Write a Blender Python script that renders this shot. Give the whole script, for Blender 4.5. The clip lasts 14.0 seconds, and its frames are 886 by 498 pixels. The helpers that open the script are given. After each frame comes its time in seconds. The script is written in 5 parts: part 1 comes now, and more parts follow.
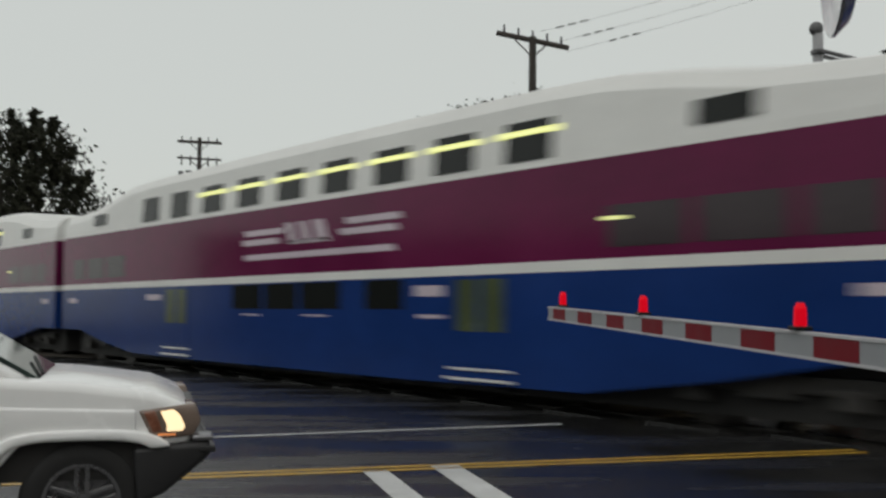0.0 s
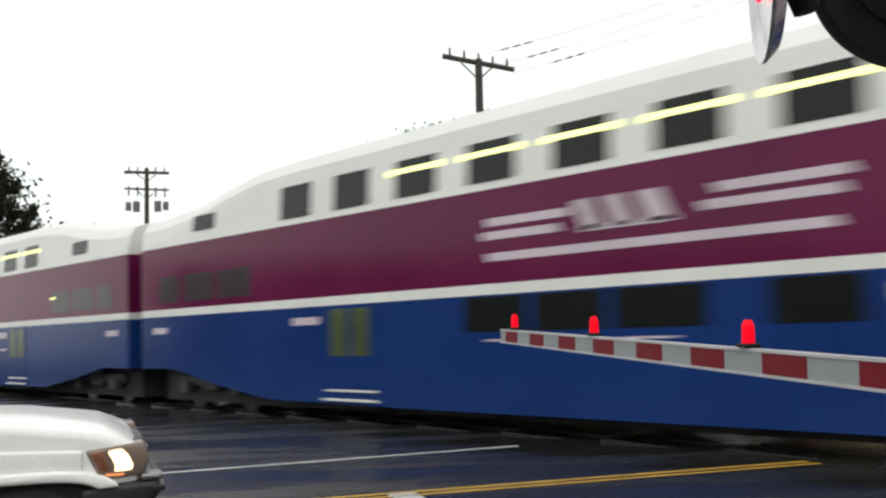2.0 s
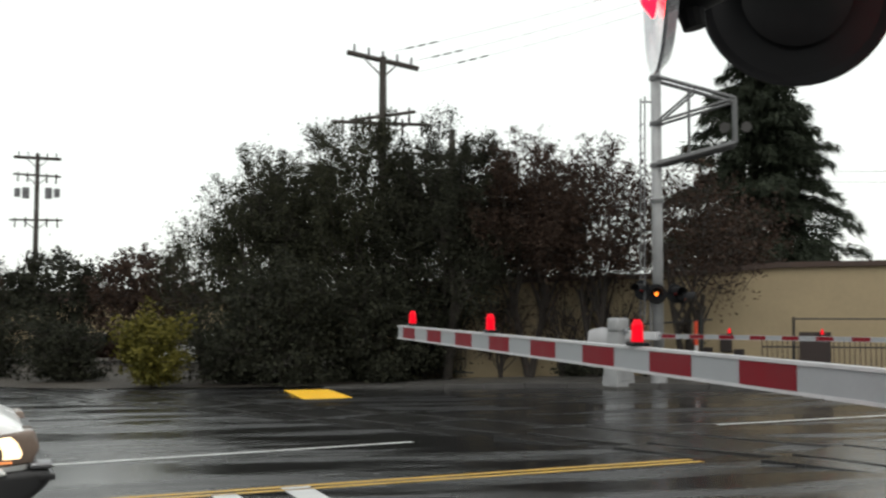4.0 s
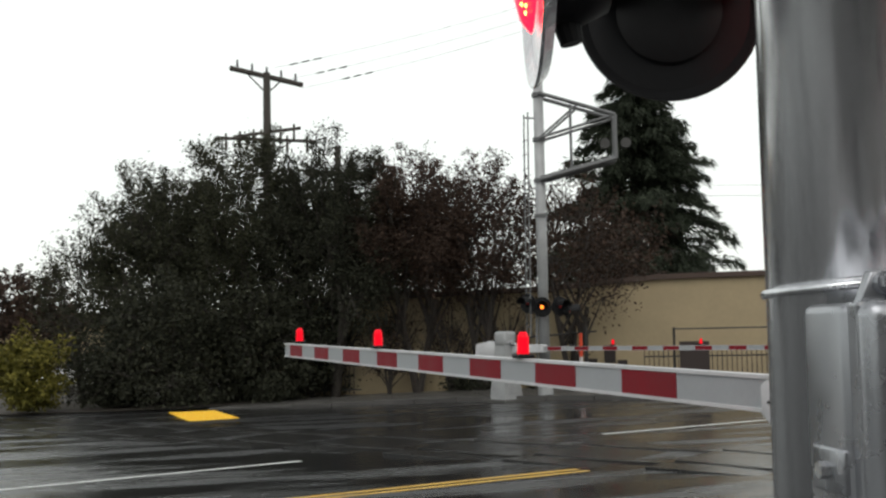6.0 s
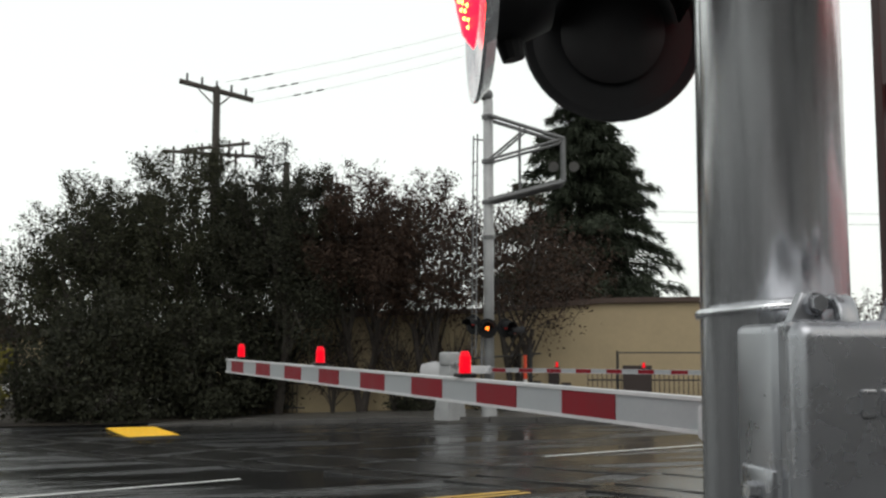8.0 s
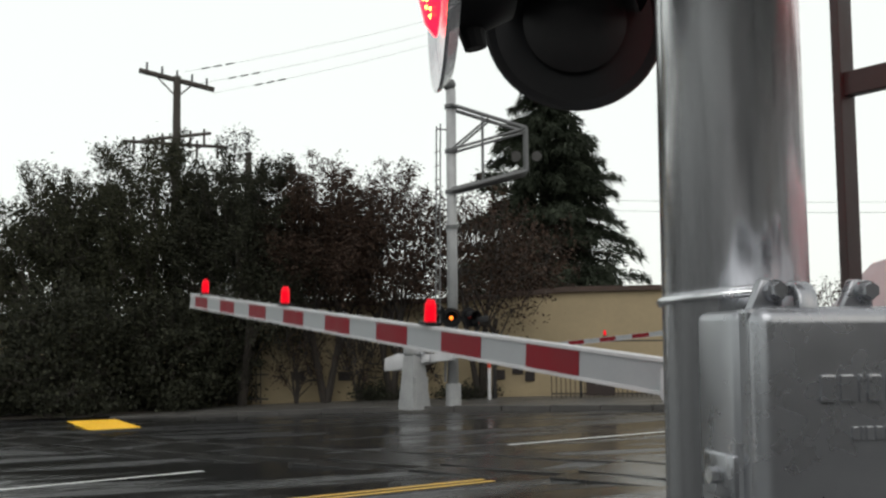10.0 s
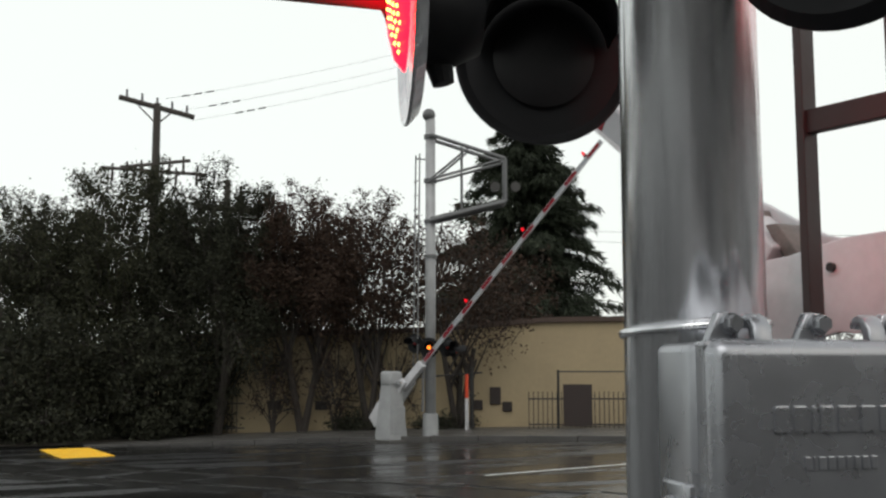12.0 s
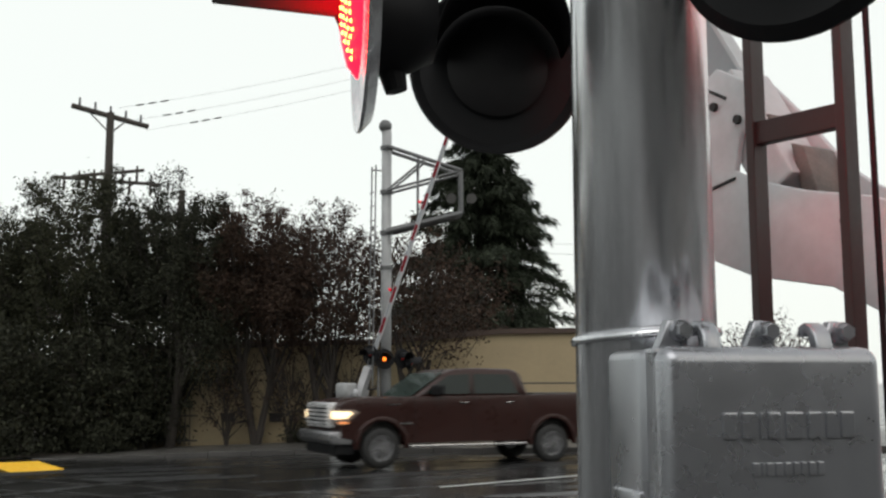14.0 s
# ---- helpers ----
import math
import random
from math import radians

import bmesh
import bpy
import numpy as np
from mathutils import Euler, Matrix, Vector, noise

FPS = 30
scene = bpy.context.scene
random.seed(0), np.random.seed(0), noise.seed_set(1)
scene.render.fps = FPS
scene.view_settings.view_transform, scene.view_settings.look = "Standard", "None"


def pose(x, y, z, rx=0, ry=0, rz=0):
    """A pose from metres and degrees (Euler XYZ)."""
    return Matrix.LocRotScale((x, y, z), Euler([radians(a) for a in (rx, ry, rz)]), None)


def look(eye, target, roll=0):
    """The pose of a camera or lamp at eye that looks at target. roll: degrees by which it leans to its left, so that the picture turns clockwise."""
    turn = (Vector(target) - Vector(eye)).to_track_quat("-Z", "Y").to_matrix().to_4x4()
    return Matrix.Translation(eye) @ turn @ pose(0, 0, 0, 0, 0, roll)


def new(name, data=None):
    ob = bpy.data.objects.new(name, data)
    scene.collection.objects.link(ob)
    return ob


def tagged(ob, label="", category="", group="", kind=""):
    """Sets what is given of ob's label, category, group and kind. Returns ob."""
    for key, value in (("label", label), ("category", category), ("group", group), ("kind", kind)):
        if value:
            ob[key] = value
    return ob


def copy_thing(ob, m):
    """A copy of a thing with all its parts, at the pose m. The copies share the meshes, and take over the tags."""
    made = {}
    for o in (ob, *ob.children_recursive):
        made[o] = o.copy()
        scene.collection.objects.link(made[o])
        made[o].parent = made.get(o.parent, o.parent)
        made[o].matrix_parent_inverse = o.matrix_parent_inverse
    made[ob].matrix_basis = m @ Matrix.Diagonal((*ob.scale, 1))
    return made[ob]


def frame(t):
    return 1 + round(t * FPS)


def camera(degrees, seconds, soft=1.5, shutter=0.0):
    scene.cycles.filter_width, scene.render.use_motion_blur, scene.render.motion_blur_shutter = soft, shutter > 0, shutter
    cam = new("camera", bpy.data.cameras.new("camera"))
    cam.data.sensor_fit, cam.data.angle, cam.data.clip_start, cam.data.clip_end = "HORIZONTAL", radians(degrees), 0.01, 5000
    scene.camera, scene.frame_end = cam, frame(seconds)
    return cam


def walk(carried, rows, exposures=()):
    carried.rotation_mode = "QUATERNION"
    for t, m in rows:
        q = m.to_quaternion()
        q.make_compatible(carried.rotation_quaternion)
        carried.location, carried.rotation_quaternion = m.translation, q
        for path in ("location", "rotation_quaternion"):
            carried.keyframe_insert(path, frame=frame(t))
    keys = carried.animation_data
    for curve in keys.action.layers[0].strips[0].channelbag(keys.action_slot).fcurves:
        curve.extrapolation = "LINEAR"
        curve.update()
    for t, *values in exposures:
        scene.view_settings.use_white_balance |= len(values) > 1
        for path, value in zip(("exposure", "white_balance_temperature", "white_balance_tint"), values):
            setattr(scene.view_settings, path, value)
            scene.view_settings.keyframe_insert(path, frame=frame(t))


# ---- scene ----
cam = camera(44.73, 14.0, soft=2.4, shutter=0.5)
PATH = [
    (0.0, pose(-0.030, 0.058, 1.512, 92.60, -0.67, -0.91)),
    (0.5, pose(-0.057, -0.014, 1.484, 91.47, -0.70, -3.27)),
    (1.0, pose(-0.006, 0.077, 1.515, 91.52, 0.19, -5.29)),
    (1.5, pose(0.002, 0.092, 1.526, 92.85, 0.51, -5.66)),
    (2.0, pose(-0.002, 0.090, 1.537, 93.80, 1.20, -3.32)),
    (2.5, pose(0.001, 0.092, 1.537, 94.17, 1.24, -2.93)),
    (3.0, pose(-0.040, -0.011, 1.523, 93.99, 1.18, -2.35)),
    (3.2, pose(-0.044, -0.007, 1.522, 93.82, 1.00, -2.84)),
    (3.5, pose(-0.032, 0.012, 1.517, 93.56, 0.73, -5.25)),
    (3.8, pose(-0.037, -0.022, 1.522, 93.63, 0.24, -7.42)),
    (4.0, pose(-0.026, -0.004, 1.516, 93.65, -0.08, -8.80)),
    (4.2, pose(-0.027, -0.011, 1.513, 93.73, 0.07, -9.69)),
    (6.3, pose(-0.018, -0.005, 1.510, 94.70, 0.75, -15.30)),
    (6.5, pose(0.002, 0.015, 1.504, 94.91, 0.37, -15.56)),
    (7.0, pose(-0.006, -0.002, 1.505, 95.25, 0.81, -16.45)),
    (7.5, pose(0.001, 0.006, 1.500, 95.44, 0.18, -16.79)),
    (8.0, pose(-0.000, -0.000, 1.500, 95.50, -0.00, -17.60)),
    (8.5, pose(0.016, 0.016, 1.492, 94.67, 0.06, -18.42)),
    (8.7, pose(0.002, 0.036, 1.490, 94.70, 0.14, -18.62)),
    (10.8, pose(0.001, -0.014, 1.504, 95.12, -0.15, -20.42)),
    (11.0, pose(0.020, -0.007, 1.491, 95.20, -0.63, -20.48)),
    (11.5, pose(-0.004, -0.054, 1.502, 96.18, 0.41, -20.51)),
    (12.0, pose(0.011, -0.037, 1.499, 96.51, 0.10, -20.65)),
    (12.5, pose(0.020, -0.021, 1.497, 96.24, 0.15, -20.87)),
    (13.0, pose(0.038, 0.007, 1.494, 96.47, 0.03, -20.83)),
    (13.5, pose(0.036, -0.006, 1.492, 96.83, -0.26, -22.21)),
    (14.0, pose(0.019, -0.035, 1.492, 97.13, 0.16, -22.99)),
]
EXPOSURES = [(0.0, -0.7), (0.5, -0.2), (1.0, 0.08), (2.0, 0.12), (2.5, 0.0), (3.2, 0.06), (4.2, 0.16), (6.5, 0.12), (8.5, 0.06), (11.0, 0.03), (14.0, 0.0)]
walk(cam, PATH, EXPOSURES)

# ---- light: a bright overcast sky, with a faint wide sun ----
world = bpy.data.worlds.new("overcast")
scene.world = world
world.use_nodes = True
wt = world.node_tree
for nd in list(wt.nodes):
    wt.nodes.remove(nd)
w_out = wt.nodes.new("ShaderNodeOutputWorld")
w_sky = wt.nodes.new("ShaderNodeTexSky")
w_sky.sky_type = "NISHITA"
w_sky.sun_disc = False
w_sky.sun_elevation, w_sky.sun_rotation = radians(35), radians(150)
w_sky.dust_density = 3.0
w_b1 = wt.nodes.new("ShaderNodeBackground")
w_b1.inputs["Strength"].default_value = 0.015
w_b2 = wt.nodes.new("ShaderNodeBackground")
w_tc = wt.nodes.new("ShaderNodeTexCoord")
w_sep = wt.nodes.new("ShaderNodeSeparateXYZ")
w_ramp = wt.nodes.new("ShaderNodeValToRGB")
w_ramp.color_ramp.elements[0].position, w_ramp.color_ramp.elements[1].position = 0.4, 0.95
w_ramp.color_ramp.elements[0].color = (0.965, 1.0, 0.945, 1)
w_ramp.color_ramp.elements[1].color = (0.84, 0.85, 0.84, 1)
wt.links.new(w_tc.outputs["Generated"], w_sep.inputs[0])
wt.links.new(w_sep.outputs["Z"], w_ramp.inputs["Fac"])
wt.links.new(w_ramp.outputs["Color"], w_b2.inputs["Color"])
w_b2.inputs["Strength"].default_value = 0.95
w_add = wt.nodes.new("ShaderNodeAddShader")
wt.links.new(w_sky.outputs["Color"], w_b1.inputs["Color"])
wt.links.new(w_b1.outputs[0], w_add.inputs[0])
wt.links.new(w_b2.outputs[0], w_add.inputs[1])
wt.links.new(w_add.outputs[0], w_out.inputs["Surface"])
sun_data = bpy.data.lights.new("sun", "SUN")
sun_data.energy, sun_data.angle, sun_data.color = 0.9, radians(40), (1.0, 0.97, 0.93)
sun = new("sun", sun_data)
sun.matrix_world = look((0, 0, 50), (0 + 20, 35, 0))

# ---- materials ----
def mat(name, col, rough=0.6, metal=0.0, var=0.2, scale=3.0, bump=0.0, bscale=40.0, rvar=0.1, spec=0.5, stretch=(1, 1, 1), per_object=0.0, coat=0.0):
    m = bpy.data.materials.new(name)
    m.use_nodes = True
    nt = m.node_tree
    b = nt.nodes["Principled BSDF"]
    b.inputs["Metallic"].default_value = metal
    b.inputs["Specular IOR Level"].default_value = spec
    b.inputs["Coat Weight"].default_value = coat
    tc = nt.nodes.new("ShaderNodeTexCoord")
    mp = nt.nodes.new("ShaderNodeMapping")
    mp.inputs["Scale"].default_value = stretch
    nt.links.new(tc.outputs["Object"], mp.inputs["Vector"])
    n1 = nt.nodes.new("ShaderNodeTexNoise")
    n1.inputs["Scale"].default_value = scale
    n1.inputs["Detail"].default_value = 6
    n2 = nt.nodes.new("ShaderNodeTexNoise")
    n2.inputs["Scale"].default_value = scale * 9
    n2.inputs["Detail"].default_value = 3
    nt.links.new(mp.outputs[0], n1.inputs["Vector"])
    nt.links.new(mp.outputs[0], n2.inputs["Vector"])
    mix = nt.nodes.new("ShaderNodeMath")
    mix.operation = "MULTIPLY_ADD"
    mix.inputs[1].default_value = 0.35
    nt.links.new(n2.outputs["Fac"], mix.inputs[0])
    half = nt.nodes.new("ShaderNodeMath")
    half.operation = "MULTIPLY"
    half.inputs[1].default_value = 0.65
    nt.links.new(n1.outputs["Fac"], half.inputs[0])
    nt.links.new(half.outputs[0], mix.inputs[2])
    ramp = nt.nodes.new("ShaderNodeValToRGB")
    e = ramp.color_ramp.elements
    e[0].position, e[1].position = 0.3, 0.7
    e[0].color = (*[max(0.0, c * (1 - var)) for c in col], 1)
    e[1].color = (*[min(1.0, c * (1 + var)) for c in col], 1)
    nt.links.new(mix.outputs[0], ramp.inputs["Fac"])
    out = ramp.outputs["Color"]
    if per_object:
        oi = nt.nodes.new("ShaderNodeObjectInfo")
        hs = nt.nodes.new("ShaderNodeHueSaturation")
        mr = nt.nodes.new("ShaderNodeMapRange")
        mr.inputs["To Min"].default_value, mr.inputs["To Max"].default_value = 1 - per_object, 1 + per_object
        nt.links.new(oi.outputs["Random"], mr.inputs["Value"])
        nt.links.new(mr.outputs["Result"], hs.inputs["Value"])
        nt.links.new(out, hs.inputs["Color"])
        out = hs.outputs["Color"]
    nt.links.new(out, b.inputs["Base Color"])
    rr = nt.nodes.new("ShaderNodeMapRange")
    rr.inputs["From Min"].default_value, rr.inputs["From Max"].default_value = 0.3, 0.7
    rr.inputs["To Min"].default_value, rr.inputs["To Max"].default_value = max(0.02, rough - rvar), min(1.0, rough + rvar)
    nt.links.new(mix.outputs[0], rr.inputs["Value"])
    nt.links.new(rr.outputs["Result"], b.inputs["Roughness"])
    if bump:
        n3 = nt.nodes.new("ShaderNodeTexNoise")
        n3.inputs["Scale"].default_value = bscale
        n3.inputs["Detail"].default_value = 4
        nt.links.new(mp.outputs[0], n3.inputs["Vector"])
        bp = nt.nodes.new("ShaderNodeBump")
        bp.inputs["Strength"].default_value = bump
        bp.inputs["Distance"].default_value = 0.02
        nt.links.new(n3.outputs["Fac"], bp.inputs["Height"])
        nt.links.new(bp.outputs["Normal"], b.inputs["Normal"])
    return m


def glow(name, col, strength):
    m = bpy.data.materials.new(name)
    m.use_nodes = True
    b = m.node_tree.nodes["Principled BSDF"]
    b.inputs["Base Color"].default_value = (*[c * 0.3 for c in col], 1)
    b.inputs["Roughness"].default_value = 0.45
    b.inputs["Specular IOR Level"].default_value = 0.15
    b.inputs["Emission Color"].default_value = (*col, 1)
    b.inputs["Emission Strength"].default_value = strength
    return m


def wet_asphalt():
    m = mat("wet_asphalt", (0.02, 0.02, 0.0205), 0.3, var=0.3, scale=0.35, bump=0.25, bscale=90)
    nt = m.node_tree
    b = nt.nodes["Principled BSDF"]
    tc = nt.nodes.new("ShaderNodeTexCoord")
    mp = nt.nodes.new("ShaderNodeMapping")
    mp.inputs["Rotation"].default_value = (0, 0, radians(-15))
    mp.inputs["Scale"].default_value = (0.16, 0.75, 1)
    nt.links.new(tc.outputs["Object"], mp.inputs["Vector"])
    n = nt.nodes.new("ShaderNodeTexNoise")
    n.inputs["Scale"].default_value, n.inputs["Detail"].default_value = 1.6, 5
    nt.links.new(mp.outputs[0], n.inputs["Vector"])
    r = nt.nodes.new("ShaderNodeMapRange")
    r.inputs["From Min"].default_value, r.inputs["From Max"].default_value = 0.42, 0.62
    r.inputs["To Min"].default_value, r.inputs["To Max"].default_value = 0.09, 0.38
    nt.links.new(n.outputs["Fac"], r.inputs["Value"])
    nt.links.new(r.outputs["Result"], b.inputs["Roughness"])
    for node in nt.nodes:
        if node.bl_idname == "ShaderNodeBump":
            rb = nt.nodes.new("ShaderNodeMapRange")
            rb.inputs["From Min"].default_value, rb.inputs["From Max"].default_value = 0.42, 0.62
            rb.inputs["To Min"].default_value, rb.inputs["To Max"].default_value = 0.05, 0.3
            nt.links.new(n.outputs["Fac"], rb.inputs["Value"])
            nt.links.new(rb.outputs["Result"], node.inputs["Strength"])
    return m


def glass_dark(name, col=(0.015, 0.018, 0.02), rough=0.05):
    return mat(name, col, rough, var=0.2, scale=1.0, rvar=0.02, spec=0.25)


M_ASPHALT = wet_asphalt()
M_CONCRETE = mat("wet_concrete", (0.07, 0.067, 0.062), 0.42, var=0.25, scale=1.2, bump=0.3, bscale=60, rvar=0.2)
M_KERB = mat("kerb_concrete", (0.05, 0.047, 0.044), 0.45, var=0.35, scale=2, bump=0.3, bscale=60, per_object=0.15)
M_PANEL = mat("crossing_panel", (0.019, 0.0185, 0.0182), 0.2, var=0.3, scale=1.5, bump=0.08, bscale=60, rvar=0.08, per_object=0.12)
M_SOIL = mat("leaf_litter_soil", (0.035, 0.028, 0.02), 0.8, var=0.5, scale=2.5, bump=0.8, bscale=30)
M_RAIL = mat("worn_steel", (0.05, 0.046, 0.043), 0.35, metal=0.7, var=0.3, scale=3)
M_WPAINT = mat("white_road_paint", (0.6, 0.61, 0.6), 0.4, var=0.22, scale=3, bump=0.2, bscale=80)
M_YPAINT = mat("yellow_road_paint", (0.55, 0.33, 0.04), 0.4, var=0.22, scale=3, bump=0.2, bscale=80)
M_MAT = mat("yellow_tactile_plastic", (0.85, 0.5, 0.03), 0.35, var=0.12, scale=4)
M_SILVER = mat("aluminium_paint", (0.62, 0.63, 0.65), 0.2, metal=0.86, var=0.24, scale=2.0, bump=0.05, bscale=5, stretch=(7, 7, 0.25), rvar=0.1)
# far truss steel, base darkened for its backlit look against the sky
M_GALV_BACKLIT = mat("backlit_galvanised_steel", (0.12, 0.122, 0.125), 0.55, metal=0.2, var=0.2, scale=4)
M_GALVL = mat("pale_galvanised_steel", (0.32, 0.325, 0.33), 0.5, metal=0.2, var=0.18, scale=3)
M_CAST = mat("cast_box_paint", (0.325, 0.333, 0.355), 0.29, metal=0.76, var=0.1, scale=2.5, bump=0.002, bscale=12, rvar=0.07)
M_BLACK = mat("black_enamel", (0.007, 0.007, 0.008), 0.55, var=0.3, scale=4, spec=0.2)
# black hood enamel lifted to grey: lamp glow inside it helped by colour
M_HOOD_LIT = mat("black_hood_lit", (0.13, 0.115, 0.115), 0.5, var=0.2, scale=4, spec=0.2)
M_GREYLENS = mat("dark_lens", (0.02, 0.019, 0.02), 0.55, var=0.2, scale=4, spec=0.2)
M_RUST = mat("dark_red_oxide", (0.022, 0.017, 0.016), 0.5, var=0.25, scale=6, bump=0.04, bscale=40)
M_GWHITE = mat("white_gate_enamel", (0.5, 0.5, 0.515), 0.4, var=0.14, scale=3, bump=0.05, bscale=40)
M_GREFL = mat("grey_reflective_sheet", (0.3, 0.315, 0.33), 0.45, var=0.08, scale=5)
M_GRED = mat("red_reflective_sheet", (0.175, 0.003, 0.011), 0.55, var=0.12, scale=5, spec=0.25)
M_WORNSTEEL = mat("worn_grey_brown_steel", (0.13, 0.1, 0.09), 0.5, var=0.45, scale=9, bump=0.1, bscale=40)
M_REDPAINT = mat("red_bracket_paint", (0.5, 0.02, 0.02), 0.4, var=0.15, scale=4)
M_LED = glow("red_signal_glow", (1.0, 0.002, 0.01), 9.0)
M_LEDHOT = glow("amber_diode_glow", (1.0, 0.72, 0.14), 6.0)
M_LEDFAR = glow("red_signal_beam", (1.0, 0.01, 0.03), 42.0)
M_REDLENS = glow("red_lamp_lens", (1.0, 0.0, 0.016), 0.75)
M_FARLAMP = glow("far_signal_glow", (1.0, 0.2, 0.02), 3.0)
M_HEAD = glow("headlamp_glow", (1.0, 0.76, 0.45), 2.0)
M_INDIC = glow("amber_marker_glow", (1.0, 0.35, 0.12), 0.8)
M_TUBE = glow("carriage_light_tube", (0.97, 1.0, 0.4), 1.5)
M_TAIL = glow("tail_lamp_glow", (1.0, 0.22, 0.2), 4.0)
M_TWHITE = mat("train_white", (0.77, 0.775, 0.75), 0.35, var=0.08, scale=0.6, rvar=0.08)
M_TPURPLE = mat("train_maroon", (0.125, 0.009, 0.055), 0.14, var=0.2, scale=0.5, rvar=0.05, spec=0.2)
M_TDOOR = mat("dark_maroon_door", (0.016, 0.004, 0.009), 0.35, var=0.3, scale=1.5)
M_TBLUE = mat("train_blue", (0.009, 0.036, 0.165), 0.18, var=0.2, scale=0.5, rvar=0.05, spec=0.2)
M_TLOGO = mat("train_lettering", (0.6, 0.52, 0.58), 0.35, var=0.1, scale=1)
M_TGLASS = glass_dark("carriage_glass", (0.012, 0.014, 0.013), 0.1)
# carriage glass with a paler base: sky reflection put into the colour
M_TGLASS_SKY = glass_dark("landing_glass_skylit", (0.055, 0.045, 0.05), 0.12)
M_TDOORGL = mat("carriage_door_panel", (0.07, 0.09, 0.04), 0.2, var=0.3, scale=1.5)
M_UNDER = mat("grimy_underframe", (0.02, 0.019, 0.018), 0.7, var=0.4, scale=3)
M_TRUCK = mat("bogie_grey", (0.04, 0.038, 0.036), 0.6, var=0.4, scale=3)
M_JWHITE = mat("white_car_paint", (0.92, 0.925, 0.91), 0.25, var=0.03, scale=1, rvar=0.05, coat=0.4)
M_AMBER = mat("amber_reflector", (0.22, 0.085, 0.05), 0.25, var=0.3, scale=20, rvar=0.05)
M_JGREY = mat("grey_plastic_cladding", (0.022, 0.022, 0.023), 0.45, var=0.2, scale=4)
M_TYRE = mat("tyre_rubber", (0.012, 0.012, 0.012), 0.7, var=0.3, scale=8)
M_RIM = mat("alloy_rim", (0.27, 0.27, 0.28), 0.3, metal=0.8, var=0.2, scale=8)
M_CARGLASS = mat("car_glass", (0.035, 0.05, 0.045), 0.05, var=0.15, scale=1, rvar=0.02, spec=0.8)
M_LENS = mat("clear_lamp_lens", (0.2, 0.15, 0.12), 0.15, var=0.2, scale=6)
M_CHROME = mat("chrome", (0.55, 0.55, 0.56), 0.15, metal=1.0, var=0.08, scale=5)
M_BROWN = mat("brown_car_paint", (0.024, 0.007, 0.0055), 0.3, var=0.15, scale=1, rvar=0.08, spec=0.3, coat=0.15)
M_GRILLE = mat("bright_grille_plating", (0.62, 0.62, 0.63), 0.3, metal=0.45, var=0.1, scale=6)
M_TINTED = mat("tinted_glass", (0.012, 0.018, 0.017), 0.06, var=0.15, scale=1, rvar=0.02, spec=0.3)
M_BEIGE = mat("beige_stucco", (0.31, 0.245, 0.15), 0.8, var=0.12, scale=0.8, bump=0.2, bscale=60)
M_ROOF = mat("brown_fascia", (0.05, 0.028, 0.02), 0.6, var=0.3, scale=2)
M_IRON = mat("black_iron", (0.015, 0.014, 0.014), 0.5, var=0.3, scale=5)
M_BOARD = mat("brown_gate_board", (0.022, 0.013, 0.011), 0.6, var=0.3, scale=3)
# for the added, unseen walls that mast, box and train reflect
M_SHADE_WALL = mat("shade_wall_grey", (0.06, 0.056, 0.05), 0.8, var=0.4, scale=0.4)
M_WOOD = mat("weathered_pole_wood", (0.045, 0.038, 0.032), 0.8, var=0.35, scale=2, stretch=(4, 4, 0.4), bump=0.3, bscale=30)
M_WIRE = mat("cable_black", (0.02, 0.02, 0.02), 0.5)
M_INSUL = mat("grey_insulator", (0.12, 0.12, 0.13), 0.3)
M_BARK = mat("dark_bark", (0.03, 0.024, 0.02), 0.85, var=0.4, scale=4, stretch=(3, 3, 0.5), bump=0.5, bscale=25)
M_ORANGE = mat("orange_marker", (0.6, 0.06, 0.02), 0.4, var=0.1)


def leaf_mat(name, a, b):
    m = bpy.data.materials.new(name)
    m.use_nodes = True
    nt = m.node_tree
    p = nt.nodes["Principled BSDF"]
    p.inputs["Roughness"].default_value = 0.7
    p.inputs["Specular IOR Level"].default_value = 0.12
    g = nt.nodes.new("ShaderNodeNewGeometry")
    r = nt.nodes.new("ShaderNodeValToRGB")
    r.color_ramp.elements[0].color = (*a, 1)
    r.color_ramp.elements[1].color = (*b, 1)
    nt.links.new(g.outputs["Random Per Island"], r.inputs["Fac"])
    nt.links.new(r.outputs["Color"], p.inputs["Base Color"])
    return m


M_LEAF_OLIVE = leaf_mat("olive_leaf", (0.015, 0.016, 0.01), (0.054, 0.056, 0.033))
M_LEAF_BROWN = leaf_mat("russet_leaf", (0.018, 0.012, 0.009), (0.064, 0.04, 0.029))
M_LEAF_DARK = leaf_mat("dark_leaf", (0.012, 0.013, 0.009), (0.04, 0.042, 0.027))
M_LEAF_YELLOW = leaf_mat("yellow_green_leaf", (0.045, 0.045, 0.008), (0.16, 0.14, 0.028))
M_NEEDLE = leaf_mat("conifer_needle", (0.012, 0.016, 0.010), (0.038, 0.046, 0.03))


# ---- building helpers ----
def G(x, y):
    """Ground height: the place falls gently along the railway."""
    u = -0.595 * x + 0.804 * y
    return -0.014 * max(-60.0, min(60.0, u))


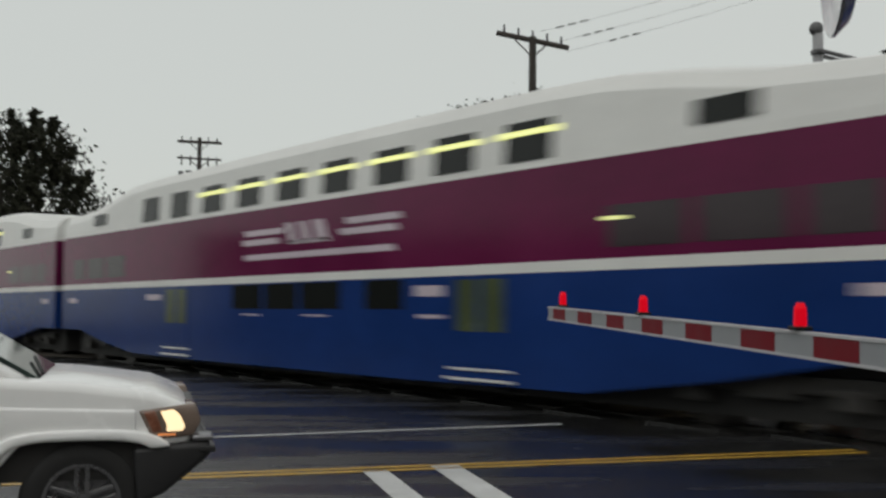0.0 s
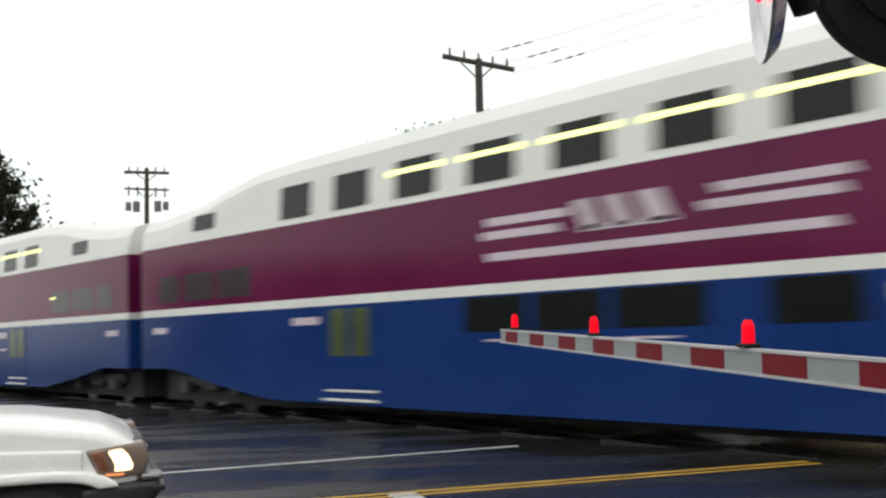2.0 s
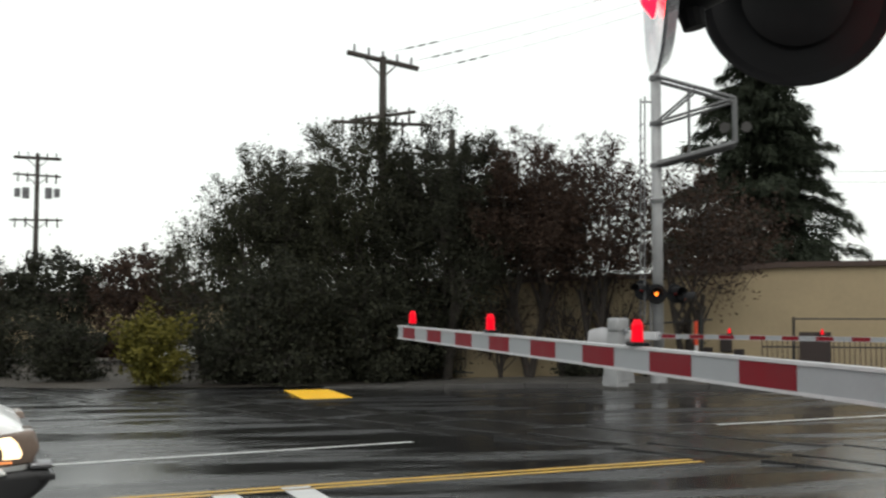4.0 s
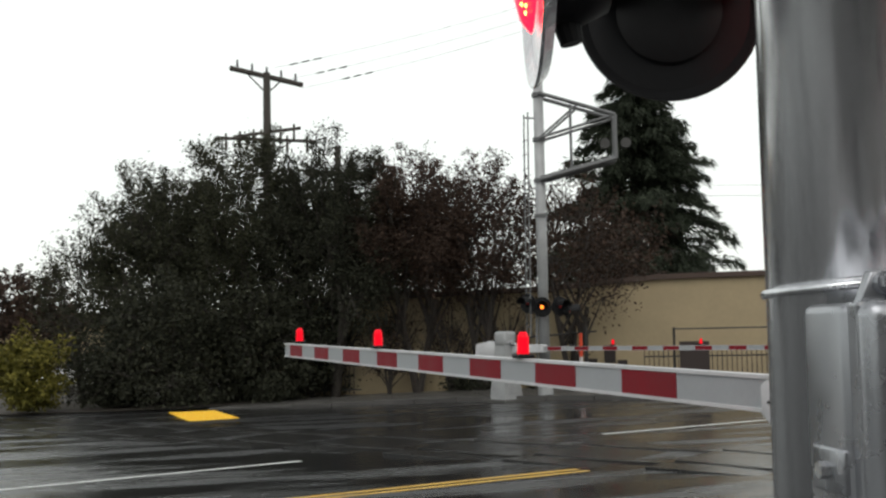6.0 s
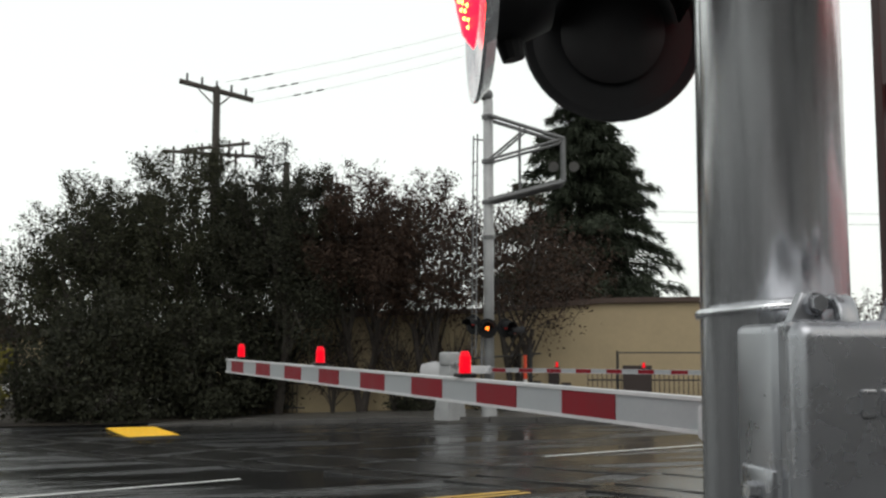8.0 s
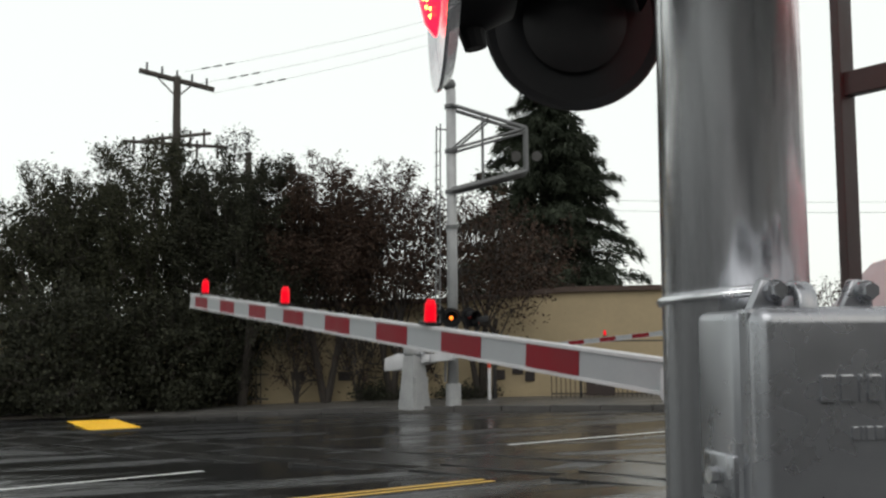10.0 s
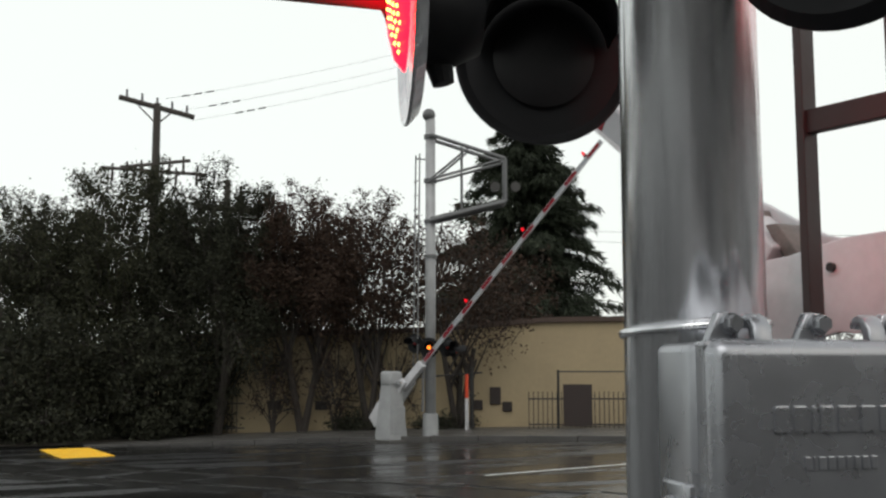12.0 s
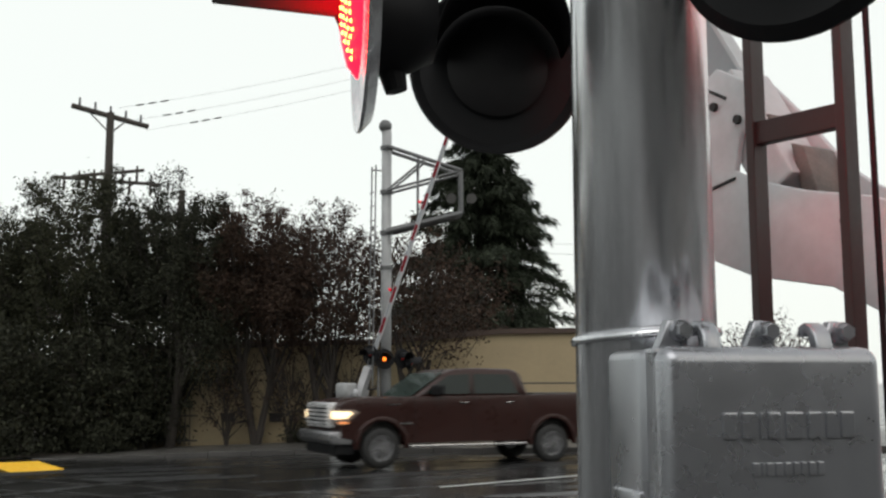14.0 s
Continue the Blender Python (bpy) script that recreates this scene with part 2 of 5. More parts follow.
def part(name, bm, material, parent=None, label="", smooth=False):
    me = bpy.data.meshes.new(name)
    bmesh.ops.recalc_face_normals(bm, faces=bm.faces)
    if smooth:
        for f in bm.faces:
            f.smooth = True
    bm.to_mesh(me)
    bm.free()
    me.materials.append(material)
    ob = new(name, me)
    if parent:
        ob.parent = parent
    if label:
        ob["label"] = label
    return ob


def thing(name, label, category, m=None, group="", kind=""):
    ob = new(name)
    ob.empty_display_size = 0.2
    if m is not None:
        ob.matrix_basis = m
    return tagged(ob, label, category, group, kind)


def sheet_from(name, verts, faces, material, parent=None):
    me = bpy.data.meshes.new(name)
    me.from_pydata(verts, [], faces)
    me.materials.append(material)
    ob = new(name, me)
    if parent:
        ob.parent = parent
    return ob


def add_box(bm, x0, x1, y0, y1, z0, z1, bevel=0.0, m=None):
    g = bmesh.ops.create_cube(bm, size=1.0)["verts"]
    bmesh.ops.scale(bm, vec=(x1 - x0, y1 - y0, z1 - z0), verts=g)
    bmesh.ops.translate(bm, vec=((x0 + x1) / 2, (y0 + y1) / 2, (z0 + z1) / 2), verts=g)
    if bevel:
        es = list({e for v in g for e in v.link_edges})
        r = bmesh.ops.bevel(bm, geom=es, offset=bevel, segments=2, affect="EDGES", profile=0.6)
        g = list({v for f in r["faces"] for v in f.verts} | {v for v in g if v.is_valid})
    if m is not None:
        bmesh.ops.transform(bm, matrix=m, verts=g)
    return g


def box(x0, x1, y0, y1, z0, z1, bevel=0.0, m=None):
    bm = bmesh.new()
    add_box(bm, x0, x1, y0, y1, z0, z1, bevel, m)
    return bm


def add_rod(bm, a, b, r0, r1=None, seg=8):
    a, b = Vector(a), Vector(b)
    r1 = r0 if r1 is None else r1
    q = (b - a).to_track_quat("Z", "Y").to_matrix().to_4x4()
    m = Matrix.Translation((a + b) / 2) @ q
    return bmesh.ops.create_cone(bm, cap_ends=True, segments=seg, radius1=r0, radius2=r1, depth=(b - a).length, matrix=m)["verts"]


def rod(a, b, r0, r1=None, seg=8):
    bm = bmesh.new()
    add_rod(bm, a, b, r0, r1, seg)
    return bm


def add_prism(bm, pts, y0, y1, axis="y"):
    """Extrude a closed outline of (x, z) points from y0 to y1."""
    a = [bm.verts.new((x, y0, z)) for x, z in pts]
    b = [bm.verts.new((x, y1, z)) for x, z in pts]
    n = len(pts)
    bm.faces.new(a)
    bm.faces.new(list(reversed(b)))
    for i in range(n):
        bm.faces.new((a[i], a[(i + 1) % n], b[(i + 1) % n], b[i]))
    return a + b


def prism(pts, y0, y1, bevel=0.0):
    bm = bmesh.new()
    add_prism(bm, pts, y0, y1)
    if bevel:
        bmesh.ops.bevel(bm, geom=list(bm.edges), offset=bevel, segments=2, affect="EDGES", profile=0.6)
    return bm


def loft(rings, close=True):
    bm = bmesh.new()
    vs = [[bm.verts.new(p) for p in r] for r in rings]
    k = len(vs[0])
    for i in range(len(vs) - 1):
        for j in range(k if close else k - 1):
            bm.faces.new((vs[i][j], vs[i][(j + 1) % k], vs[i + 1][(j + 1) % k], vs[i + 1][j]))
    if close:
        bm.faces.new(vs[0])
        bm.faces.new(list(reversed(vs[-1])))
    return bm


# ---- ground, road and railway ----
YAW_T = 36.5                       # heading of the railway
TD = Vector((-math.sin(radians(YAW_T)), math.cos(radians(YAW_T)), 0))
TN = Vector((TD.y, -TD.x, 0))
SC = 12.33                         # the track's middle from the viewpoint


def ground_sheet():
    xs = [-2500, -900, -300, -120] + list(range(-80, 84, 4)) + [120, 300, 900, 2500]
    verts = [(x, y, G(x, y)) for y in xs for x in xs]
    n = len(xs)
    faces = [(j * n + i, j * n + i + 1, (j + 1) * n + i + 1, (j + 1) * n + i) for j in range(n - 1) for i in range(n - 1)]
    ob = sheet_from("ground", verts, faces, M_ASPHALT)
    tagged(ob, "dark wet asphalt road surface with shallow puddles", "ground", kind="structure")


ground_sheet()


def strip(name, a, b, w, material, label, lift=0.004, parent=None):
    """A painted line from a to b, w wide, lying on the ground."""
    a, b = Vector((*a, 0)), Vector((*b, 0))
    dv = (b - a).normalized()
    s = Vector((dv.y, -dv.x, 0)) * w / 2
    k = max(1, int((b - a).length / 2))
    verts, faces = [], []
    rnd = random.Random(int(w * 1000 + a.x * 77))
    for i in range(k + 1):
        p = a + (b - a) * i / k
        for q in (p - s * rnd.uniform(0.9, 1.05), p + s * rnd.uniform(0.9, 1.05)):
            verts.append((q.x, q.y, G(q.x, q.y) + lift))
    for i in range(k):
        faces.append((2 * i, 2 * i + 1, 2 * i + 3, 2 * i + 2))
    ob = sheet_from(name, verts, faces, material)
    tagged(ob, label, "road marking", kind="structure")
    return ob


strip("lane_line", (-16.0, 8.2), (1.8, 14.45), 0.12, M_WPAINT, "worn white edge line on wet asphalt")
strip("lane_line", (6.7, 15.85), (14.5, 18.0), 0.13, M_WPAINT, "short worn white line beyond the rails")
strip("centre_line", (-14.0, 6.75), (4.72, 11.62), 0.11, M_YPAINT, "double yellow centre line on wet asphalt")
strip("centre_line", (-14.05, 6.95), (4.67, 11.82), 0.11, M_YPAINT, "double yellow centre line on wet asphalt")
strip("lane_line", (-7.0, 5.35), (3.15, 7.95), 0.1, M_WPAINT, "white edge line on wet asphalt")
strip("stop_bar", (-0.5, 10.3), (0.22, 7.2), 0.26, M_WPAINT, "broad white stop bar across the lane")
strip("stop_bar", (0.16, 10.65), (0.86, 7.3), 0.28, M_WPAINT, "broad white stop bar across the lane")


def railway():
    """Two rails, with crossing panels between and beside them."""
    for off in (-0.7175, 0.7175):
        rings = []
        for u in range(-60, 61, 6):
            p = TN * (SC + off) + TD * u
            z = G(p.x, p.y)
            ring = []
            for w, h in ((-0.035, 0.0), (-0.037, 0.02), (0.037, 0.02), (0.035, 0.0)):
                q = p + TN * w
                ring.append((q.x, q.y, z + h))
            rings.append(ring)
        ob = part("rail", loft(rings), M_RAIL)
        tagged(ob, "worn steel rail set into the crossing", "rail", "rails of the track", "structure")
        g = -1 if off > 0 else 1
        a = TN * (SC + off + g * 0.093)
        ob = strip("flangeway", tuple((a - TD * 60).xy), tuple((a + TD * 60).xy), 0.11, M_UNDER, "dark groove beside the rail", 0.005)
    bed = thing("crossing_deck", "dark wet concrete panels laid between and beside the rails", "crossing deck", kind="structure")
    for u in range(-16, 26, 2):
        for c, w in ((0.0, 1.14), (-1.03, 0.52), (1.03, 0.52)):
            p = TN * (SC + c) + TD * (u + 1)
            m = Matrix.Translation((p.x, p.y, G(p.x, p.y) + 0.002)) @ pose(0, 0, 0, 0.8, 0, YAW_T)
            part("panel", box(-w / 2, w / 2, -0.99, 0.99, -0.05, 0.008, 0.004, m), M_PANEL, bed)


railway()


def far_pavement():
    """Raised pavement on the far side, with its kerb stones."""
    edge = [(1.2, 28.2), (3.2, 27.5), (5.2, 27.0), (7.2, 26.3), (9.2, 25.2), (11.2, 23.9), (13.2, 22.5), (16.2, 20.4), (22.0, 16.6), (40.0, 5.0)]
    H = [0.02, 0.05, 0.09, 0.12, 0.13, 0.13, 0.13, 0.13, 0.13, 0.13]
    verts, faces = [], []
    for (x, y), h in zip(edge, H):
        for k in (0.15, 3.0, 6.5):
            qx, qy = x + 0.5 * k, y + 0.86 * k
            verts.append((qx, qy, G(qx, qy) + h + 0.002))
    n = len(edge)
    for i in range(n - 1):
        for j in range(2):
            faces.append((i * 3 + j, (i + 1) * 3 + j, (i + 1) * 3 + j + 1, i * 3 + j + 1))
    ob = sheet_from("pavement", verts, faces, M_CONCRETE)
    tagged(ob, "wet grey concrete pavement beyond the kerb", "pavement", kind="structure")
    kerb = thing("kerb", "dark wet concrete kerb along the far pavement", "kerb", kind="structure")
    for i in range(n - 1):
        a, b = Vector((*edge[i], 0)), Vector((*edge[i + 1], 0))
        k = max(1, round((b - a).length / 1.2))
        for j in range(k):
            p, q = a + (b - a) * j / k, a + (b - a) * (j + 1) / k
            h = H[i] + (H[i + 1] - H[i]) * (j + 0.5) / k
            ang = math.degrees(math.atan2(q.y - p.y, q.x - p.x))
            c = (p + q) / 2
            m = Matrix.Translation((c.x, c.y, G(c.x, c.y))) @ pose(0, 0, 0, 0, 0, ang)
            L = (q - p).length / 2 - 0.005
            part("kerb_stone", box(-L, L, -0.02, 0.17, -0.1, h + 0.006, 0.012, m), M_KERB, kerb)


far_pavement()


def soil():
    verts, faces = [], []
    pts = [(-60, 48), (-14, 35.5), (-5, 29.2), (0.4, 28.6), (1.6, 29.2), (6.5, 30.4), (12.5, 28.7)]
    for x, y in pts:
        for dx, dy, h in ((0, 0, 0.03), (2, 4, 0.06), (25, 60, 0.1)):
            verts.append((x + dx, y + dy, G(x + dx, y + dy) + h))
    for i in range(len(pts) - 1):
        for j in range(2):
            faces.append((i * 3 + j, (i + 1) * 3 + j, (i + 1) * 3 + j + 1, i * 3 + j + 1))
    ob = sheet_from("planting_strip", verts, faces, M_SOIL)
    tagged(ob, "dark soil and leaf litter under the trees", "soil", kind="structure")


soil()


def tactile_mat():
    m = Matrix.Translation((0.95, 25.35, G(0.95, 25.35))) @ pose(0, 0, 0, 0, 0, 8)
    t = thing("tactile_mat", "bright yellow domed warning mat on wet pavement", "warning mat", m)
    part("plate", box(-0.56, 0.56, -1.5, 1.5, 0.0, 0.02, 0.006), M_MAT, t)
    verts, faces = [], []
    for i in range(10):
        for j in range(24):
            x, y = -0.5 + i * 0.111, -1.42 + j * 0.1235
            k = len(verts)
            for r, z in ((0.03, 0.02), (0.018, 0.03)):
                for q in range(4):
                    verts.append((x + r * math.cos(q * 1.571), y + r * math.sin(q * 1.571), z))
            for q in range(4):
                faces.append((k + q, k + (q + 1) % 4, k + 4 + (q + 1) % 4, k + 4 + q))
            faces.append((k + 4, k + 5, k + 6, k + 7))
    tagged(sheet_from("domes", verts, faces, M_MAT, t), kind="stuff")


tactile_mat()


# ---- the train ----
CAR = 28.8
NEAR = 1.5


def train_car(last):
    """A double-deck carriage, rear end at x = 0, running towards +x; y < 0 is its right side."""
    t = thing("cab_car" if last else "rail_carriage", "double-deck commuter rail carriage in white, maroon and blue" if not last else "last double-deck carriage with a cab end, white, maroon and blue", "rail car", None, "carriages of the train")
    a, b = (0.0 if last else 0.4), CAR - 0.4
    H = CAR
    low = [(a, 0.88), (2.0, 0.88), (3.6, 0.62), (6.0, 0.33), (10, 0.3), (H - 10, 0.3), (H - 6.0, 0.33), (H - 3.6, 0.62), (H - 2.0, 0.88), (b, 0.88)]
    part("lower_body", prism(low + [(b, 2.05), (a, 2.05)], -NEAR, NEAR), M_TBLUE, t, "deep blue lower side")
    part("waist_band", prism([(a, 2.05), (b, 2.05), (b, 2.21), (a, 2.21)], -NEAR - 0.004, NEAR + 0.004), M_TWHITE, t, "white waist band")
    part("middle_body", prism([(a, 2.21), (b, 2.21), (b, 3.62), (a, 3.62)], -NEAR, NEAR), M_TPURPLE, t, "glossy maroon middle side")
    xs = [(a, 4.4), (1.6, 4.43), (3.0, 4.54), (4.4, 4.76), (5.6, 4.9), (7.0, 4.95), (12, 4.98), (H - 12, 4.98), (H - 7.0, 4.95), (H - 5.6, 4.9), (H - 4.4, 4.74), (H - 3.0, 4.5), (H - 1.6, 4.4), (b, 4.38)]
    if last:
        xs = [(0.0, 4.0), (0.35, 4.18), (0.8, 4.36)] + xs[1:]
    rings = []
    for x, h in xs:
        k = h - 0.34
        half = [(NEAR, 3.62), (NEAR - 0.01, 3.75), (NEAR - 0.06, k), (NEAR - 0.22, h - 0.1), (NEAR - 0.6, h)]
        rings.append([(x, -p, z) for p, z in half] + [(x, p, z) for p, z in reversed(half)])
    part("upper_body", loft(rings), M_TWHITE, t, "white upper deck and roof")

    def pane(name, o0, o1, z0, z1, m=M_TGLASS, side=-1, proud=0.006, lean=0.0):
        y = NEAR + proud
        bm = box(H - o1, H - o0, y - 0.03, y, z0, z1, 0.004)
        for v in bm.verts:
            v.co.y -= lean * (v.co.z - z0)
            v.co.y *= side
        return part(name, bm, m, t)

    for side in (-1, 1):
        for i in range(9):
            o = 6.62 + 1.815 * i
            pane("upper_window", o, o + 1.05, 3.74, 4.36, side=side, lean=0.06)
            if i > 1:
                pane("light_tube", o - 0.22, o + 1.22, 4.13, 4.225, M_TUBE, side, -0.018)
        for o in (3.0, H - 3.0 - 0.95):
            pane("end_window", o, o + 0.95, 3.86, 4.18, side=side, lean=0.09)
        for o0, o1 in ((1.35, 2.3), (2.55, 3.9), (4.1, 5.45), (H - 5.45, H - 4.1), (H - 3.9, H - 2.55), (H - 2.3, H - 1.35)):
            pane("landing_window", o0, o1, 2.36, 2.94, M_TGLASS_SKY, side=side)
        for o0, o1 in ((11.9, 13.25), (13.4, 14.75), (14.9, 16.4), (17.25, 18.45)):
            pane("lower_window", o0, o1, 1.5, 2.02, side=side)
        for o0, o1 in ((8.15, 9.57), (H - 8.96, H - 7.54)):
            d = pane("door", o0, o1, 0.62, 2.045, M_TBLUE, side, 0.012)
            for q in (0.12, 0.78):
                pane("door_window", o0 + q, o0 + q + 0.52, 1.15, 1.98, M_TDOORGL, side, 0.018)
            pane("step", o0 - 0.1, o1 + 0.1, 0.37, 0.41, M_TWHITE, side, 0.06)
            pane("step", o0 - 0.05, o1 + 0.05, 0.53, 0.565, M_TWHITE, side, 0.03)
        # speed stripes and a plain bar for the lettering
        for o0, o1, z0, z1 in ((12.5, 14.2, 3.06, 3.18), (12.4, 14.0, 2.86, 2.98), (16.6, 18.4, 3.1, 3.22), (16.4, 18.3, 2.9, 3.02), (14.45, 14.75, 2.84, 3.26), (15.0, 15.3, 2.84, 3.26), (15.55, 15.95, 2.84, 3.26), (14.4, 16.0, 2.82, 2.9), (12.5, 18.2, 2.54, 2.66)):
            bm = box(H - o1, H - o0, NEAR, NEAR + 0.005, z0, z1)
            for v in bm.verts:
                v.co.x += (v.co.z - z0) * 0.5
                v.co.y *= side
            part("livery_stripe", bm, M_TLOGO, t)
        for o0, o1, z0, z1 in ((7.0, 7.9, 1.72, 1.86), (18.8, 19.6, 1.72, 1.9), (18.9, 19.6, 1.35, 1.41), (1.0, 1.7, 1.66, 1.8), (H - 1.7, H - 1.0, 1.66, 1.8), (12.4, 13.2, 1.36, 1.39), (15.0, 15.9, 1.36, 1.39)):
            part("side_sign", box(H - o1, H - o0, side * NEAR - 0.004, side * NEAR + 0.004, z0, z1), M_TLOGO, t)
        # a lit reading lamp shows in the last landing window
        pane("cabin_lamp", H - 5.55, H - 5.15, 2.74, 2.79, M_TUBE, side, 0.009)
    # frame extended down as a solid dark block, standing in for shadow underneath
    part("floor_frame_and_shade", box(a + 0.3, b - 0.3, -1.0, 1.0, 0.16, 1.0), M_UNDER, t)
    for c in (3.1, H - 3.1):
        bm = bmesh.new()
        for s in (-1.06, 1.06):
            add_box(bm, c - 1.6, c + 1.6, s - 0.09, s + 0.09, 0.5, 0.72, 0.04)
            for w in (-1.15, 1.15):
                add_box(bm, c + w - 0.2, c + w + 0.2, s * 1.09 - 0.1, s * 1.09 + 0.1, 0.34, 0.6, 0.03)
            add_box(bm, c - 0.35, c + 0.35, s - 0.13, s + 0.13, 0.42, 0.82, 0.03)
        bg = part("bogie", bm, M_TRUCK, t)
        for w in (-1.15, 1.15):
            for s in (-0.76, 0.76):
                part("wheel", rod((c + w, s - 0.07, 0.42), (c + w, s + 0.07, 0.42), 0.42, seg=20), M_RAIL, bg)
    for c in (8.0, 12.0, 16.5, 19.5):
        part("underfloor_box", box(c, c + 1.9, -1.25, 1.25, 0.2, 0.36, 0.03), M_UNDER, t)
    if not last:
        part("gangway", box(-0.4, 0.4, -0.75, 0.75, 1.1, 3.5, 0.05), M_UNDER, t, "black gangway bellows")
        part("coupler", box(-0.45, 0.5, -0.2, 0.2, 0.75, 1.0, 0.04), M_UNDER, t)
    else:
        # the cab end: raked stepped white roof, dark door, patterned apron and lamps
        part("end_panel", box(-0.02, 0.02, -1.48, 1.48, 1.1, 2.06, 0.01), M_TWHITE, t, "white end panel with a blue pattern")
        rnd = random.Random(31)
        for s in (-1, 1):
            for k in range(16):
                y, zz = s * rnd.uniform(0.72, 1.3), rnd.uniform(1.2, 1.9)
                w, h, q = rnd.uniform(0.07, 0.17), rnd.uniform(0.08, 0.2), rnd.uniform(-0.12, 0.12)
                bm = bmesh.new()
                for dx in (-0.024 - 0.001 * k,):
                    vs = [bm.verts.new((dx, y + u, zz + v)) for u, v in ((-w, -h + q), (0.3 * w, -h), (w, -q), (0.4 * w, h), (-0.7 * w, h * 0.6 + q))]
                    bm.faces.new(vs)
                    ext = bmesh.ops.extrude_face_region(bm, geom=bm.faces[:])
                    bmesh.ops.translate(bm, vec=(0.02, 0, 0), verts=[g for g in ext["geom"] if isinstance(g, bmesh.types.BMVert)])
                part("pattern", bm, (M_TBLUE, M_TBLUE, M_GREFL)[k % 3], t)
        # slab stands proud; the door recess's shade is put into its black
        part("end_door_shade", box(-0.045, 0.02, -0.68, 0.68, 2.1, 3.55, 0.03), M_BLACK, t, "black slab for the shaded end door recess")
        part("door_leaf", box(-0.06, 0.0, -0.44, 0.44, 2.14, 3.4, 0.02), M_TDOOR, t)
        part("door_window", box(-0.07, 0.0, -0.26, 0.26, 2.5, 3.1, 0.01), M_TGLASS, t)
        part("apron", box(-0.07, 0.0, -0.36, 0.36, 1.3, 2.08, 0.02), M_TWHITE, t, "white apron with a blue blot")
        for y, zz, w, h in ((-0.08, 1.75, 0.16, 0.12), (0.1, 1.6, 0.12, 0.1)):
            part("pattern", box(-0.078, -0.06, y - w, y + w, zz - h, zz + h, 0.03), M_TBLUE, t)
        for s in (-1, 1):
            y0, y1 = sorted((s * 0.4, s * 0.66))
            # flat dark plate in place of the shade inside a step recess
            part("stepwell_shade", box(-0.05, 0.0, y0, y1, 0.75, 2.08, 0.01), M_UNDER, t, "dark plate for the shaded step recess beside the apron")
        for s in (-0.68, 0.68):
            part("grab_rail", rod((-0.09, s, 1.15), (-0.09, s, 3.1), 0.02, seg=8), M_UNDER, t)
        for s in (-1, 1):
            y0, y1 = sorted((s * 0.74, s * 1.28))
            part("cab_window", box(-0.03, 0.02, y0, y1, 2.45, 3.25, 0.02), M_TGLASS, t)
            y0, y1 = sorted((s * 0.85, s * 1.4))
            part("tail_lamp", box(-0.05, 0.0, y0, y1, 2.1, 2.175, 0.02), M_TAIL, t, "glowing tail lamp")
            part("marker_lamp", box(-0.05, 0.0, s * 1.1 - 0.12, s * 1.1 + 0.12, 1.0, 1.08, 0.02), M_INDIC, t)
        part("pilot", prism([(-0.22, 0.25), (0.5, 0.25), (0.5, 1.05), (-0.02, 1.05)], -1.1, 1.1), M_BLACK, t)
        part("end_step", box(-0.5, -0.02, -0.45, 0.45, 0.62, 0.74, 0.02), M_BLACK, t)
        part("cab_roof", prism([(-0.02, 3.62), (2.5, 3.62), (2.9, 4.22), (2.1, 4.5), (0.9, 4.5), (0.3, 4.15)], -1.25, 1.25), M_TWHITE, t, "raked white cab roof")
        for x, z, y in ((0.1, 4.03, 0.55), (0.36, 4.16, 0.62), (0.66, 4.29, 0.5)):
            part("roof_grille", box(x - 0.06, x + 0.1, -y, y, z, z + 0.05, 0.01), M_UNDER, t, "dark slot in the raked roof")
        for s in (-1, 1):
            part("roof_grille", box(-0.02, 0.05, s * 0.85 - 0.22, s * 0.85 + 0.22, 3.74, 3.84, 0.01), M_UNDER, t)
        part("roof_vent", box(1.0, 2.1, -0.8, 0.8, 4.48, 4.62, 0.05), M_TGLASS, t)
        part("roof_horn", box(3.4, 5.0, -0.5, 0.5, 4.3, 4.62, 0.05), M_UNDER, t)
        for s in (-1, 1):
            part("end_window", box(0.9, 1.7, s * 1.26 - 0.01, s * 1.26 + 0.01, 3.85, 4.1, 0.004), M_TGLASS, t)
    return t


TRAIN = [train_car(True)]
_plain = train_car(False)
TRAIN.append(_plain)
for _k in range(3):
    TRAIN.append(copy_thing(_plain, Matrix()))


# ---- road vehicles ----
def bevelled(ob, width=0.05, segments=3):
    md = ob.modifiers.new("bevel", "BEVEL")
    md.width, md.segments, md.limit_method, md.angle_limit = width, segments, "ANGLE", radians(35)
    for f in ob.data.polygons:
        f.use_smooth = True
    return ob


def arch(cx, cz, r, a0, a1, n=9):
    return [(cx + r * math.cos(radians(a0 + (a1 - a0) * i / (n - 1))), cz + r * math.sin(radians(a0 + (a1 - a0) * i / (n - 1)))) for i in range(n)]


def round_arch(x0, x1, z0, z1, n=17):
    """A flat-topped wheel opening with round corners, from x0 over the top to x1."""
    out = []
    for i in range(n):
        a = math.pi * (1 - i / (n - 1))
        c, q = math.cos(a), abs(math.sin(a))
        out.append(((x0 + x1) / 2 + (x1 - x0) / 2 * math.copysign(abs(c) ** 0.6, c), z0 + (z1 - z0) * q ** 0.6))
    return out


